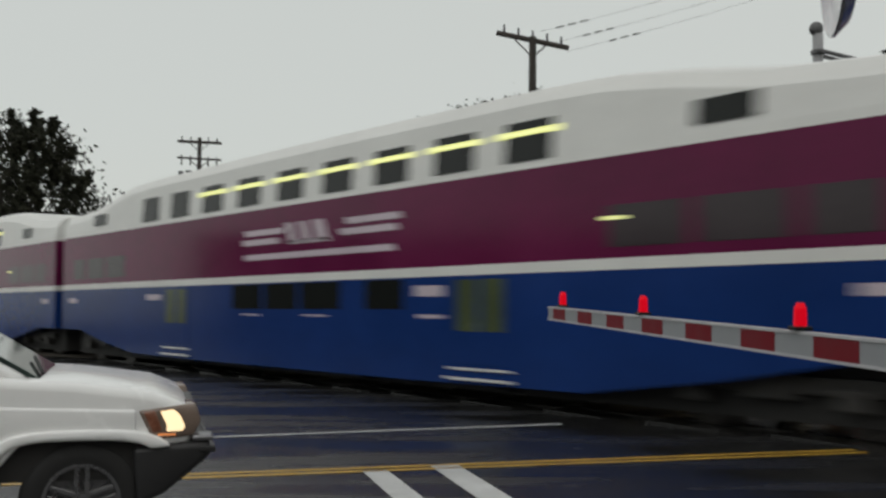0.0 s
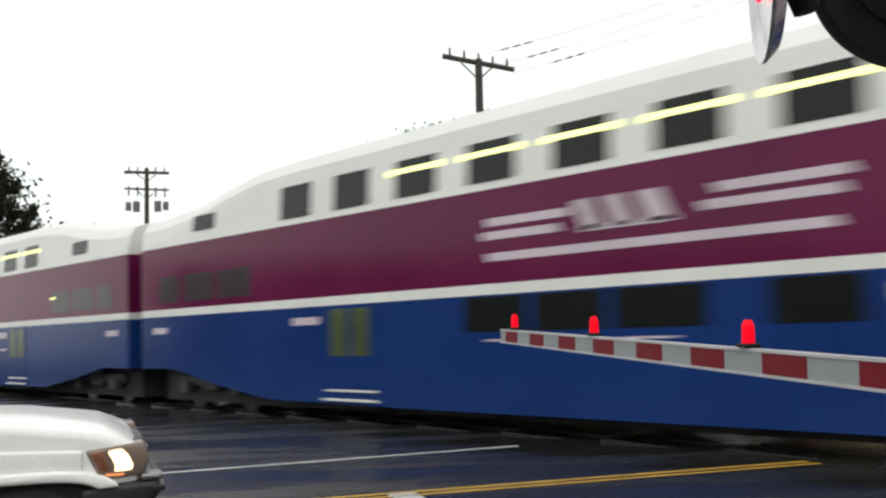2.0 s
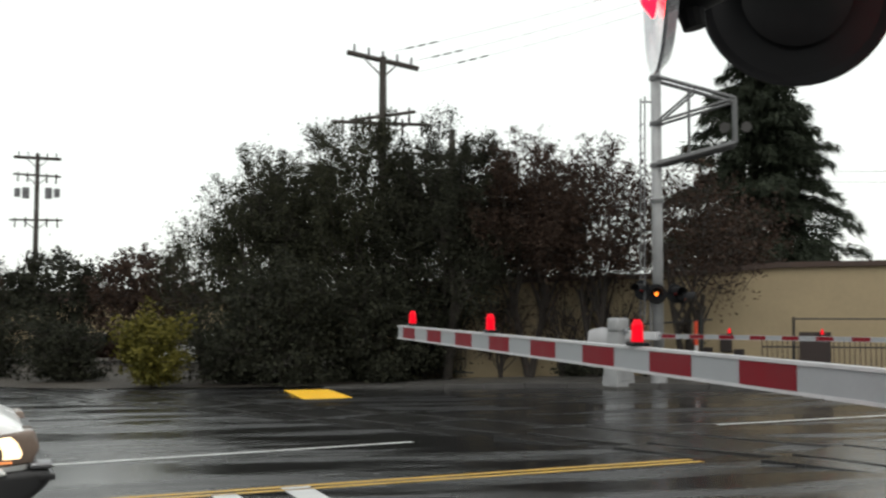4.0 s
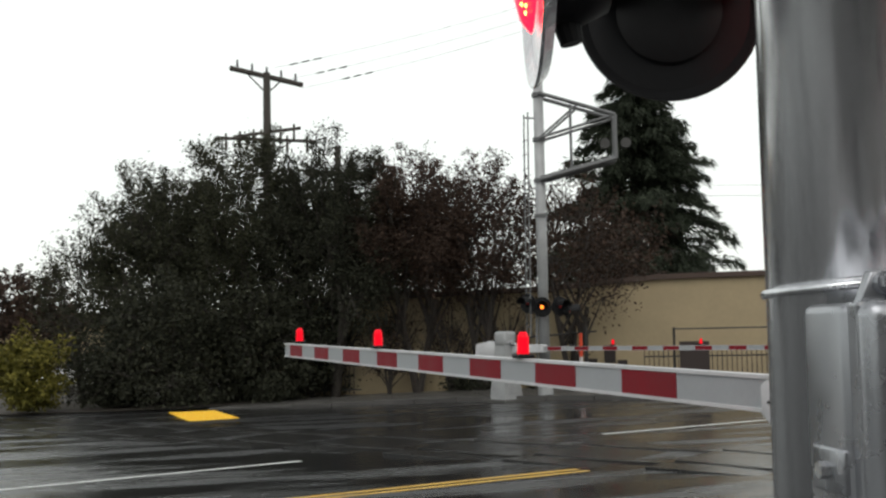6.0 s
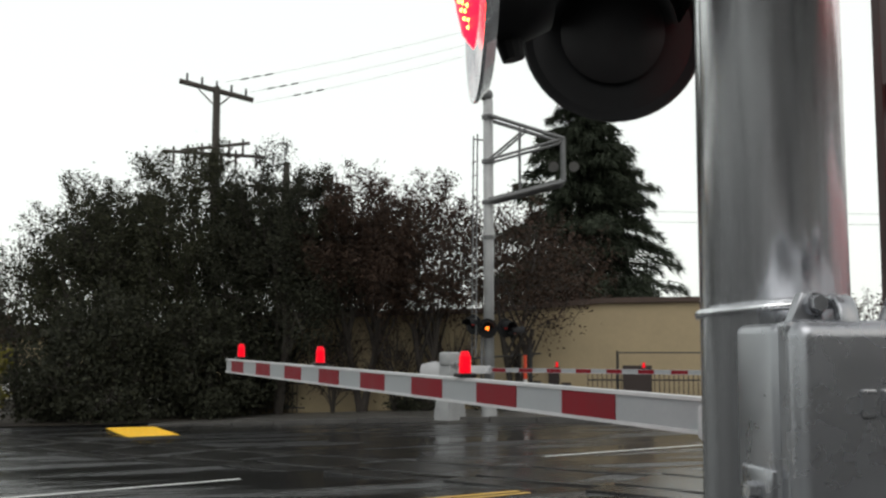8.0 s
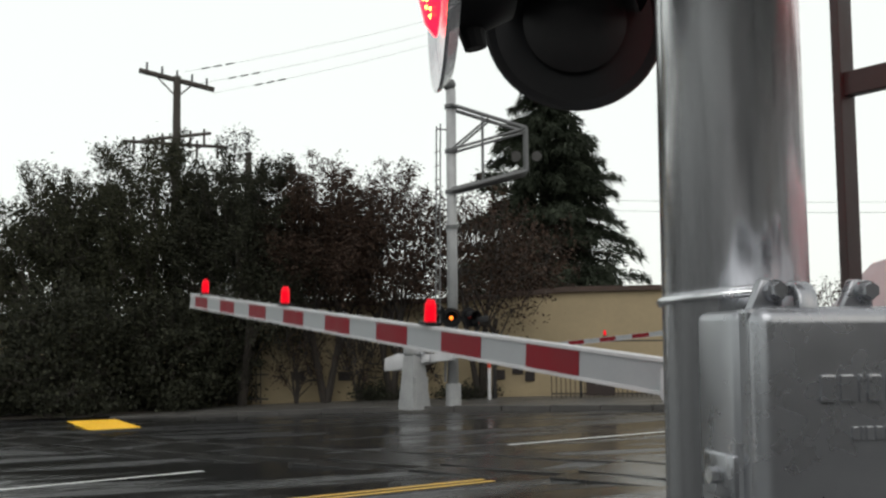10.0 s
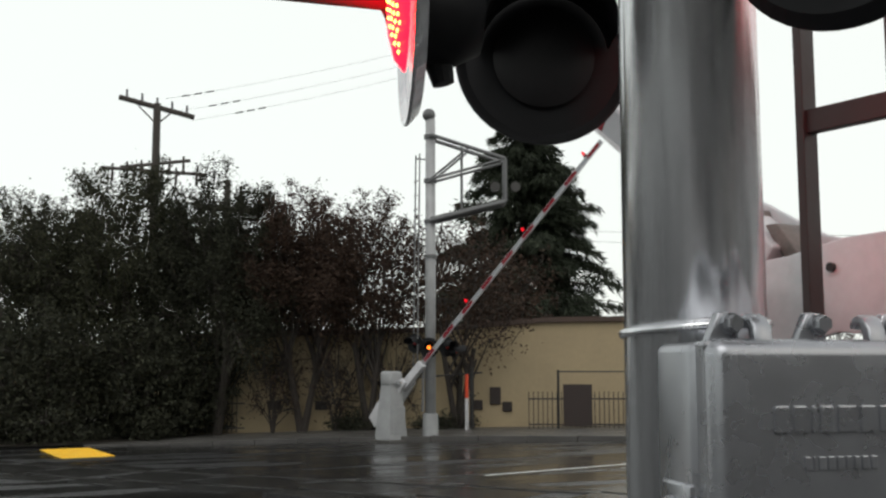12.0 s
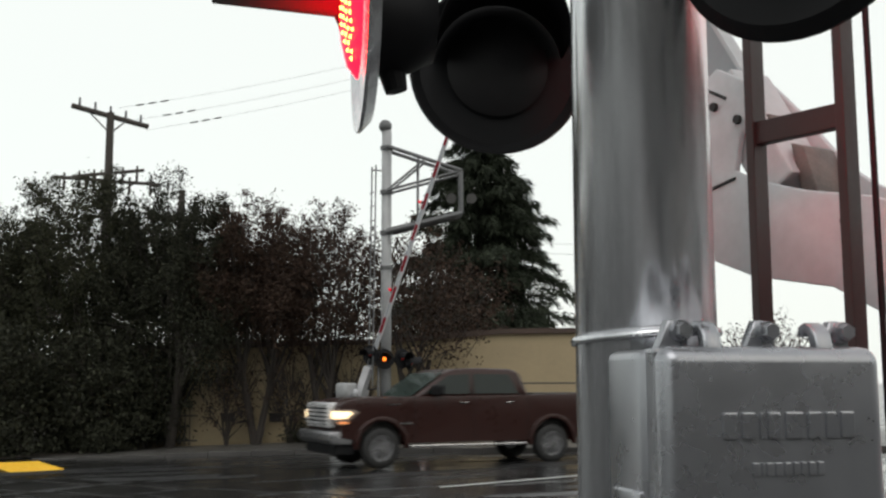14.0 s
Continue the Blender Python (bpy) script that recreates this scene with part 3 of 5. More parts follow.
def add_lathe(bm, profile, seg=28):
    """Turn (radius, y) points about the y axis."""
    rings = [[bm.verts.new((r * math.cos(2 * math.pi * k / seg), y, r * math.sin(2 * math.pi * k / seg))) for k in range(seg)] for r, y in profile]
    for i in range(len(rings) - 1):
        for k in range(seg):
            bm.faces.new((rings[i][k], rings[i][(k + 1) % seg], rings[i + 1][(k + 1) % seg], rings[i + 1][k]))


def wheel(parent, x, y, r, side, spokes=5):
    """A wheel about its own axle; side -1 has its face towards -y."""
    hub = new("wheel")
    hub.parent = parent
    hub.matrix_basis = pose(x, y, r)
    w = 0.11
    bm = bmesh.new()
    add_lathe(bm, [(r * 0.58, -w), (r * 0.72, -w * 1.08), (r * 0.93, -w), (r, -w * 0.7), (r, w * 0.7), (r * 0.93, w), (r * 0.72, w * 1.08), (r * 0.58, w)])
    part("tyre", bm, M_TYRE, hub, smooth=True)
    bm = bmesh.new()
    f = side * w
    add_lathe(bm, [(r * 0.64, f * 0.99), (r * 0.63, f * 1.06), (r * 0.58, f * 1.04), (r * 0.56, f * 0.9), (r * 0.53, f * 0.3), (r * 0.1, f * 0.3)])
    for k in range(spokes):
        m = pose(0, 0, 0, 0, 360 * k / spokes, 0)
        y0, y1 = sorted((f * 0.45, f * 0.9))
        for q in (-0.031, 0.031):
            add_box(bm, q - 0.015, q + 0.015, y0, y1, r * 0.08, r * 0.56, 0.006, m)
    y0, y1 = sorted((f * 0.4, f * 0.95))
    add_rod(bm, (0, y0, 0), (0, y1, 0), r * 0.14, seg=14)
    part("rim", bm, M_RIM, hub)
    return hub


def suv():
    base = pose(-3.65, 7.23, G(-3.65, 7.23) - 0.02, 0, 0, 15)
    t = thing("white_suv", "white sport utility vehicle with dark lower cladding waiting, headlamps lit", "car", base)
    upper = [(2.0, 0.70), (2.03, 0.88), (1.96, 0.99), (1.76, 1.07), (1.3, 1.13), (0.62, 1.17), (-2.2, 1.17), (-2.3, 0.62)] + [(x, z) for x, z in round_arch(0.87, 1.8, 0.56, 0.75) if x < 1.4 or z > 0.69] + [(1.78, 0.69)]
    upper = [(x, z - 0.03 if z > 0.95 else z) for x, z in upper]
    bevelled(part("body", prism(upper, -0.9, 0.9), M_JWHITE, t), 0.09, 4)
    # flared arch, cladding and bumper
    flare = [(x, z) for x, z in round_arch(0.8, 1.9, 0.56, 0.815) if x < 1.4 or z > 0.69] + [(x, z) for x, z in round_arch(0.87, 1.8, 0.56, 0.75)[::-1] if x < 1.4 or z > 0.69]
    for s in (-1, 1):
        y0, y1 = sorted((s * 0.95, s * 0.8))
        bevelled(part("wheel_arch", prism(flare, y0, y1), M_JWHITE, t), 0.018, 2)
        y0, y1 = sorted((s * 0.918, s * 0.8))
        bevelled(part("side_panel", prism([(-2.2, 0.6), (0.88, 0.6), (1.02, 0.76), (1.56, 0.77), (1.66, 0.8), (1.66, 0.93), (0.9, 0.955), (-2.2, 0.97)], y0, y1), M_JWHITE, t), 0.02, 3)
    clad = [(1.68, 0.34), (1.84, 0.41), (2.06, 0.59), (2.13, 0.66), (2.11, 0.74), (1.64, 0.7)]
    bevelled(part("bumper", prism(clad, -0.92, 0.92), M_JGREY, t, "dark grey plastic bumper"), 0.05, 3)
    bevelled(part("sill_cladding", prism([(-2.25, 0.4), (0.84, 0.4), (0.8, 0.64), (-2.25, 0.64)], -0.915, 0.915), M_JGREY, t), 0.02, 2)
    part("inner_arch", box(0.86, 1.7, -0.86, 0.86, 0.5, 0.76), M_UNDER, t)
    part("grille", box(1.95, 2.05, -0.5, 0.5, 0.72, 0.92, 0.02), M_JGREY, t)
    cab = [(1.06, 1.09), (0.12, 1.64), (-0.1, 1.69), (-2.05, 1.7), (-2.28, 1.12)]
    bevelled(part("cabin", prism(cab, -0.8, 0.8), M_JWHITE, t), 0.1, 3)
    part("side_window", prism([(0.78, 1.17), (0.08, 1.57), (-1.9, 1.6), (-2.05, 1.17)], -0.812, 0.812), M_CARGLASS, t)
    part("windscreen", prism([(1.1, 1.1), (1.05, 1.1), (0.12, 1.65), (0.16, 1.66)], -0.7, 0.7), M_CARGLASS, t)
    part("wiper", rod((1.08, -0.5, 1.13), (0.98, 0.1, 1.2), 0.012), M_BLACK, t)
    for s in (-1, 1):
        y0, y1 = sorted((s * 0.55, s * 0.918))
        lamp = bevelled(part("headlamp", prism([(1.67, 0.925), (1.75, 0.765), (1.82, 0.745), (2.01, 0.765), (2.055, 0.86), (2.02, 0.965)], y0, y1), M_LENS, t, "lit headlamp"), 0.02, 2)
        y0, y1 = sorted((s * 0.6, s * 0.924))
        bevelled(part("bulb", prism([(1.79, 0.925), (1.84, 0.83), (1.83, 0.785), (1.95, 0.79), (1.965, 0.83), (1.93, 0.9), (1.89, 0.94)], y0, y1), M_HEAD, lamp), 0.03, 3)
        bevelled(part("side_reflector", prism([(1.7, 0.915), (1.76, 0.785), (1.82, 0.8), (1.8, 0.86), (1.775, 0.925)], y0, y1), M_AMBER, lamp, "amber corner reflector"), 0.012, 2)
        part("indicator", box(1.79, 1.9, y0, y1 - 0.003, 0.768, 0.783, 0.006), M_INDIC, lamp)
        bevelled(part("bumper_cap", box(2.0, 2.13, y0 if s < 0 else y1 - 0.2, y0 + 0.2 if s < 0 else y1, 0.73, 0.77), M_RIM, t, "bright bumper corner"), 0.015, 2)
        for x in (1.35, -1.32):
            wheel(t, x, s * 0.77, 0.37, s)
    part("mirror", box(0.5, 0.65, -1.06, -0.82, 1.15, 1.32, 0.04), M_JGREY, t)
    part("rub_strip", box(2.05, 2.145, -0.93, 0.93, 0.66, 0.70, 0.01), M_JGREY, t)
    return t


suv()


def pickup():
    t = thing("pickup_truck", "dark brown crew-cab pickup truck with chrome grille, headlamps lit", "pickup truck")
    F, R, r = 2.0, -1.88, 0.4
    body = [(2.84, 0.62), (2.9, 0.95), (2.87, 1.24), (2.72, 1.32), (2.3, 1.37), (1.3, 1.4), (-1.3, 1.42), (-3.25, 1.44), (-3.3, 0.6), (-2.4, 0.55)] + arch(R, 0.44, 0.5, 0, 180, 13)[::-1] + [(-1.3, 0.48), (1.45, 0.48)] + arch(F, 0.44, 0.5, 180, 0, 13) + [(2.55, 0.55)]
    bevelled(part("body", prism(body, -0.98, 0.98), M_BROWN, t), 0.07, 4)
    cab = [(1.3, 1.36), (0.55, 1.88), (0.32, 1.955), (-0.2, 1.975), (-0.95, 1.96), (-1.18, 1.9), (-1.4, 1.38)]
    cabin = part("cabin", prism(cab, -0.88, 0.88), M_BROWN, t)
    for v in cabin.data.vertices:
        v.co.y *= 1 - 0.1 * max(0.0, v.co.z - 1.4)
    bevelled(cabin, 0.09, 4)
    for name, pts in (("front_window", [(1.02, 1.45), (0.5, 1.82), (0.02, 1.85), (0.02, 1.45)]), ("rear_window", [(-0.08, 1.45), (-0.08, 1.85), (-0.9, 1.84), (-1.12, 1.45)])):
        win = part(name, prism(pts, -0.893, 0.893), M_TINTED, t)
        for v in win.data.vertices:
            v.co.y *= 1 - 0.1 * max(0.0, v.co.z - 1.4)
    part("windscreen", prism([(1.35, 1.38), (1.31, 1.38), (0.58, 1.87), (0.61, 1.885)], -0.76, 0.76), M_CARGLASS, t)
    part("bed_floor", box(-3.2, -1.5, -0.82, 0.82, 1.0, 1.448), M_UNDER, t)
    grille = bevelled(part("grille", box(2.82, 3.0, -0.66, 0.66, 0.8, 1.29), M_GRILLE, t, "chrome grille surround"), 0.03, 3)
    part("opening", box(2.9, 3.006, -0.58, 0.58, 0.85, 1.24, 0.02), M_BLACK, grille)
    for z in (0.89, 0.97, 1.05, 1.13, 1.21):
        part("bar", box(2.98, 3.03, -0.59, 0.59, z - 0.022, z + 0.022, 0.006), M_GRILLE, grille)
    bevelled(part("bumper", prism([(2.6, 0.48), (3.0, 0.48), (3.09, 0.56), (3.09, 0.7), (3.04, 0.74), (2.6, 0.74)], -0.97, 0.97), M_RIM, t, "chrome front bumper"), 0.04, 3)
    part("valance", box(2.55, 2.95, -0.9, 0.9, 0.28, 0.48, 0.03), M_BLACK, t)
    part("rear_bumper", box(-3.42, -3.2, -0.95, 0.95, 0.5, 0.72, 0.03), M_CHROME, t)
    for s in (-1, 1):
        y0, y1 = sorted((s * 0.6, s * 0.988))
        lamp = bevelled(part("headlamp", prism([(2.44, 1.1), (2.6, 1.16), (2.92, 1.17), (2.93, 0.86), (2.72, 0.86), (2.62, 0.97)], y0, y1), M_LENS, t, "lit headlamp"), 0.02, 2)
        y0, y1 = sorted((s * 0.63, s * 0.994))
        bevelled(part("bulb", prism([(2.6, 1.08), (2.66, 1.13), (2.935, 1.13), (2.935, 0.97), (2.72, 0.98)], y0, y1), M_HEAD, lamp), 0.02, 2)
        part("indicator", box(2.7, 2.9, y0, y1, 0.88, 0.93, 0.01), M_INDIC, lamp)
        part("running_board", box(-1.2, 1.42, s * 1.0 - 0.06, s * 1.0 + 0.06, 0.4, 0.45, 0.015), M_CHROME, t)
        y0, y1 = sorted((s * 0.88, s * 1.2))
        part("mirror", box(0.72, 0.9, y0, y1, 1.42, 1.63, 0.04), M_BLACK, t)
        for x in (0.2, -0.85):
            part("door_handle", box(x - 0.1, x + 0.1, s * 0.99 - 0.015, s * 0.99 + 0.015, 1.26, 1.285, 0.005), M_CHROME, t)
        for x in (1.28, -0.03, -1.3):
            part("door_gap", box(x - 0.006, x + 0.006, s * 0.98 - 0.003, s * 0.98 + 0.003, 0.55, 1.38), M_BLACK, t)
        part("fender_badge", box(1.35, 1.6, s * 0.985 - 0.008, s * 0.985 + 0.008, 0.86, 0.89), M_CHROME, t)
        part("hood_badge", box(1.6, 1.9, s * 0.985 - 0.008, s * 0.985 + 0.008, 1.24, 1.265), M_CHROME, t)
        for c in (F, R):
            y0, y1 = sorted((s * 0.9, s * 1.025))
            bevelled(part("wheel_arch", prism(arch(c, 0.44, 0.58, -6, 186, 15) + arch(c, 0.44, 0.49, 186, -6, 15), y0, y1), M_BROWN, t, "flared brown wheel arch"), 0.02, 2)
            part("inner_arch", box(c - 0.45, c + 0.45, s * 0.6 - 0.2, s * 0.6 + 0.2, 0.4, 0.9), M_UNDER, t)
    wheels = [wheel(t, x, s * 0.86, r, s, 6) for x in (F, R) for s in (-1, 1)]
    return t, wheels


PICKUP, PICKUP_WHEELS = pickup()


def parked_car(x, y, rz, paint, label):
    t = thing("parked_car", label, "car", pose(x, y, G(x, y), 0, 0, rz), "parked cars")
    body = [(2.2, 0.3), (2.25, 0.65), (1.3, 0.92), (-1.9, 0.98), (-2.2, 0.9), (-2.25, 0.3)]
    bevelled(part("body", prism(body, -0.88, 0.88), paint, t), 0.1, 2)
    bevelled(part("cabin", prism([(1.0, 0.9), (0.3, 1.42), (-1.3, 1.42), (-1.9, 0.95)], -0.74, 0.74), paint, t), 0.08, 2)
    part("side_window", prism([(0.82, 0.96), (0.27, 1.36), (-1.25, 1.36), (-1.7, 0.98)], -0.752, 0.752), M_CARGLASS, t)
    part("windscreen", prism([(1.02, 0.94), (0.98, 0.94), (0.3, 1.4), (0.34, 1.41)], -0.66, 0.66), M_CARGLASS, t)
    for wx in (1.35, -1.35):
        for s in (-1, 1):
            wheel(t, wx, s * 0.78, 0.32, s)


parked_car(-2.6, 44.0, 200, M_JWHITE, "white car parked behind the trees")
parked_car(-8.2, 52.5, 190, M_BROWN, "dark car parked behind the bushes")
parked_car(-15.5, 50.0, 190, M_JWHITE, "white car parked by the far wall")

# ---- the near signal mast ----
MX, MY = 1.1, 1.59


def near_mast():
    z0 = G(MX, MY)
    t = thing("signal_mast", "thick silver-painted steel signal mast with streaky paint", "signal mast", pose(MX, MY, z0))
    bm = bmesh.new()
    add_rod(bm, (0, 0, 0.0), (0, 0, 5.6), 0.128, 0.114, 48)
    part("pole", bm, M_SILVER, t, smooth=True)
    bm = bmesh.new()
    add_rod(bm, (0, 0, 0), (0, 0, 0.04), 0.26, 0.26, 24)
    add_rod(bm, (0, 0, 0.04), (0, 0, 0.35), 0.17, 0.14, 24)
    part("base_collar", bm, M_SILVER, t)
    # strap that carries the box
    zc = 1.572 - z0
    bm = bmesh.new()
    ring = [[(0.127 + 0.007 * math.cos(a), 0.008 * math.sin(a)) for a in (0, 1.05, 2.1, 3.14, 4.19, 5.24)] for _ in range(1)][0]
    seg = 40
    vs = [[bm.verts.new((q * math.cos(2 * math.pi * k / seg), q * math.sin(2 * math.pi * k / seg), zc + h + 0.06 * q * math.cos(2 * math.pi * k / seg + 0.8))) for q, h in ring] for k in range(seg)]
    for k in range(seg):
        for j in range(6):
            bm.faces.new((vs[k][j], vs[k][(j + 1) % 6], vs[(k + 1) % seg][(j + 1) % 6], vs[(k + 1) % seg][j]))
    part("strap", bm, M_SILVER, t, smooth=True)
    return t


near_mast()


def junction_box():
    """Cast box clamped to the mast; local -y is its front."""
    nb = Vector((-0.139, -0.990, 0))
    o = Vector((MX, MY, 0)) + nb * 0.15
    t = thing("junction_box", "silver-grey cast metal signal junction box strapped to the mast", "junction box", pose(o.x, o.y, 1.147, 0, 0, -8))
    x0, x1, top = -0.123, 0.247, 0.40
    bevelled(part("back_case", box(x0 - 0.012, x1 + 0.006, -0.115, 0.02, -0.02, top - 0.004), M_CAST, t), 0.016, 4)
    bevelled(part("cover", box(x0 - 0.004, x1, -0.17, -0.1165, -0.01, top), M_CAST, t), 0.026, 5)
    part("seam", box(x0 - 0.004, x1 - 0.002, -0.138, -0.104, -0.008, top - 0.003, 0.006), M_CAST, t)
    # cast ears with bolts on the back case, and hooks on the cover that close over them
    for x in (-0.082, 0.066, 0.2):
        ear = [(x - 0.03, top - 0.012), (x + 0.03, top - 0.012), (x + 0.026, top + 0.026), (x + 0.012, top + 0.042), (x - 0.006, top + 0.042)]
        lug = bevelled(part("hinge_lug", prism(ear, -0.112, -0.092), M_CAST, t), 0.004, 2)
        bm = bmesh.new()
        add_rod(bm, (x + 0.012, -0.108, top + 0.024), (x + 0.012, -0.124, top + 0.024), 0.017, 0.016, 12)
        add_rod(bm, (x + 0.012, -0.12, top + 0.024), (x + 0.012, -0.136, top + 0.024), 0.0135, 0.0125, 6)
        part("bolt", bm, M_CAST, lug)
    for x in (-0.036, 0.155):
        outer = [(-0.158, top - 0.012), (-0.15, top + 0.018), (-0.138, top + 0.033), (-0.122, top + 0.039), (-0.106, top + 0.034), (-0.1, top + 0.018)]
        inner = [(-0.112, top + 0.016), (-0.121, top + 0.024), (-0.13, top + 0.018), (-0.134, top + 0.004), (-0.132, top - 0.012)]
        bm = prism(outer + inner, -0.015, 0.015)
        bmesh.ops.transform(bm, matrix=Matrix.Translation((x, 0, 0)) @ Matrix(((0, -1, 0, 0), (1, 0, 0, 0), (0, 0, 1, 0), (0, 0, 0, 1))), verts=bm.verts)
        bevelled(part("cover_hook", bm, M_CAST, t), 0.003, 2)
    lug = bevelled(part("side_latch", box(x0 - 0.019, x0 + 0.01, -0.108, -0.01, 0.12, 0.185), M_CAST, t), 0.004, 2)
    part("bolt", rod((x0 - 0.034, -0.06, 0.152), (x0 - 0.017, -0.06, 0.152), 0.013, seg=6), M_SILVER, lug)

    # plain raised blocks stand in for the maker's mark
    xs = -0.035
    for w in (0.03, 0.028, 0.012, 0.028, 0.036, 0.03, 0.024, 0.03):
        part("maker_mark", box(xs, xs + w - 0.005, -0.174, -0.165, 0.262, 0.302, 0.003), M_CAST, t)
        xs += w + 0.0015
    xs = 0.012
    for w in (0.014, 0.007, 0.014, 0.014, 0.014, 0.012, 0.012, 0.014, 0.014):
        part("maker_mark", box(xs, xs + w - 0.003, -0.173, -0.165, 0.208, 0.228, 0.002), M_CAST, t)
        xs += w + 0.001
    return t


junction_box()


def signal_disc(c, yaw, r, lens, label, lit, rim, hood):
    """One flasher: round backboard, lamp housing, lens and hood; faces along yaw."""
    t = thing("crossing_flasher", label, "signal light", pose(*c, 0, 0, yaw), "flashers on the near mast")
    bm = bmesh.new()
    add_lathe(bm, [(0.001, 0.012), (r * 0.9, 0.012), (r, -0.006), (r, -0.012), (r * 0.97, -0.012), (r * 0.88, 0.0), (0.001, 0.0)], 48)
    bmesh.ops.rotate(bm, cent=(0, 0, 0), matrix=Matrix.Rotation(math.pi, 3, "Z"), verts=bm.verts)
    part("backboard", bm, rim, t, smooth=False)
    bm = bmesh.new()
    add_lathe(bm, [(r * 0.5, -0.012), (r * 0.48, -0.07), (r * 0.36, -0.12), (0.001, -0.13)], 28)
    part("housing", bm, M_BLACK, t, smooth=True)
    bm = bmesh.new()
    add_lathe(bm, [(lens, 0.012), (lens * 0.8, 0.03), (lens * 0.4, 0.042), (0.001, 0.045)], 28)
    face = part("lens", bm, (M_LEDFAR if lit == "beam" else M_LED) if lit else M_GREYLENS, t, smooth=True)
    if lit is True:
        verts, faces = [], []
        for i in range(-6, -2):
            for j in range(-6, 7):
                x, z = i * lens / 8, j * lens / 7 + (i % 2) * 0.006
                if x * x + z * z > (lens * 0.9) ** 2:
                    continue
                k, q = len(verts), 0.0048
                y = 0.05 - 0.03 * (x * x + z * z) / lens ** 2
                verts += [(x - q, y, z), (x, y, z - q), (x + q, y, z), (x, y, z + q), (x, y + 0.004, z)]
                faces += [(k, k + 1, k + 4), (k + 1, k + 2, k + 4), (k + 2, k + 3, k + 4), (k + 3, k, k + 4)]
        tagged(sheet_from("diode_panel", verts, faces, M_LEDHOT, face), kind="stuff")
    # hood: three quarters of a tube, longer on top
    bm = bmesh.new()
    seg, R1 = 30, hood
    rows = []
    low_edge = -35 if lit is True else 8
    for k in range(seg + 1):
        a = radians(low_edge + (172 - low_edge) * k / seg)
        up = min(1.0, max(0.0, (math.sin(a) - 0.34) / 0.08))
        reach = 0.012 + 0.05 * min(1.0, k / seg * 2.6) + 0.22 * up * up * (3 - 2 * up) if lit is True else 0.12 + 0.16 * max(0.0, math.sin(a)) ** 0.7
        rows.append([bm.verts.new((q * math.cos(a), y, q * math.sin(a))) for q, y in ((R1, 0.01), (R1, reach), (R1 - 0.004, reach), (R1 - 0.004, 0.01))])
    for k in range(seg):
        for j in range(4):
            bm.faces.new((rows[k][j], rows[k][(j + 1) % 4], rows[k + 1][(j + 1) % 4], rows[k + 1][j]))
    # the lit hood gets the lifted colour, so the red glow shows
    part("hood", bm, M_HOOD_LIT if lit is True else M_BLACK, t, smooth=True)
    part("bracket", rod((0, -0.035, -r * 0.2), (0, -0.055, -r * 0.64), 0.032, 0.02, 12), M_BLACK, t)
    return t


# yaw: a disc built facing +y turns to that heading
signal_disc((0.612, 1.708, 2.13), 76, 0.2, 0.105, "lit red crossing flasher with a grey backboard and hood", True, M_SILVER, 0.116)
signal_disc((1.128, 2.238, 2.247), 160, 0.213, 0.122, "unlit black crossing flasher with a wide backboard", False, M_BLACK, 0.158)
signal_disc((1.19, 1.27, 2.27), -68, 0.233, 0.14, "black-backed crossing flasher that lights the gate red", "beam", M_BLACK, 0.154)


def flasher_arm():
    t = thing("flasher_arm", "black pipe arm that carries the flashers on the mast", "bracket", pose(MX, MY, 2.27))
    bm = bmesh.new()
    add_rod(bm, (0.07, 0.68, 0.22), (0.06, -0.26, 0.1), 0.035, seg=12)
    add_rod(bm, (-0.02, 0.1, 0.1), (-0.38, 0.12, 0.0), 0.03, seg=12)
    part("pipe", bm, M_BLACK, t)
    part("collar", rod((0, 0, 0.03), (0, 0, 0.17), 0.14, seg=24), M_BLACK, t)


flasher_arm()


def ladder():
    a, b = Vector((1.808, 2.131, 0)), Vector((1.872, 1.885, 0))
    t = thing("mast_ladder", "dark red-brown steel ladder standing behind the mast", "ladder", pose(a.x, a.y, G(a.x, a.y)))
    d = b - a
    ang = math.degrees(math.atan2(d.y, d.x))
    for k in (0, 1):
        p = d * k
        part("rail", box(-0.028, 0.028, -0.012, 0.012, 0.0, 5.4, 0.003, Matrix.Translation(p) @ pose(0, 0, 0, 0, 0, ang + 90)), M_RUST, t)
    for i in range(9):
        z = 0.39 + i * 0.58
        bm = bmesh.new()
        add_box(bm, 0, d.length, -0.016, 0.016, z - 0.03, z + 0.03, 0.003, pose(0, 0, 0, 0, 0, ang))
        part("rung", bm, M_RUST, t)
    part("conduit", rod((d.x + 0.04, d.y - 0.05, 0.0), (d.x + 0.02, d.y - 0.04, 5.4), 0.008), M_BLACK, t)
    return t


ladder()


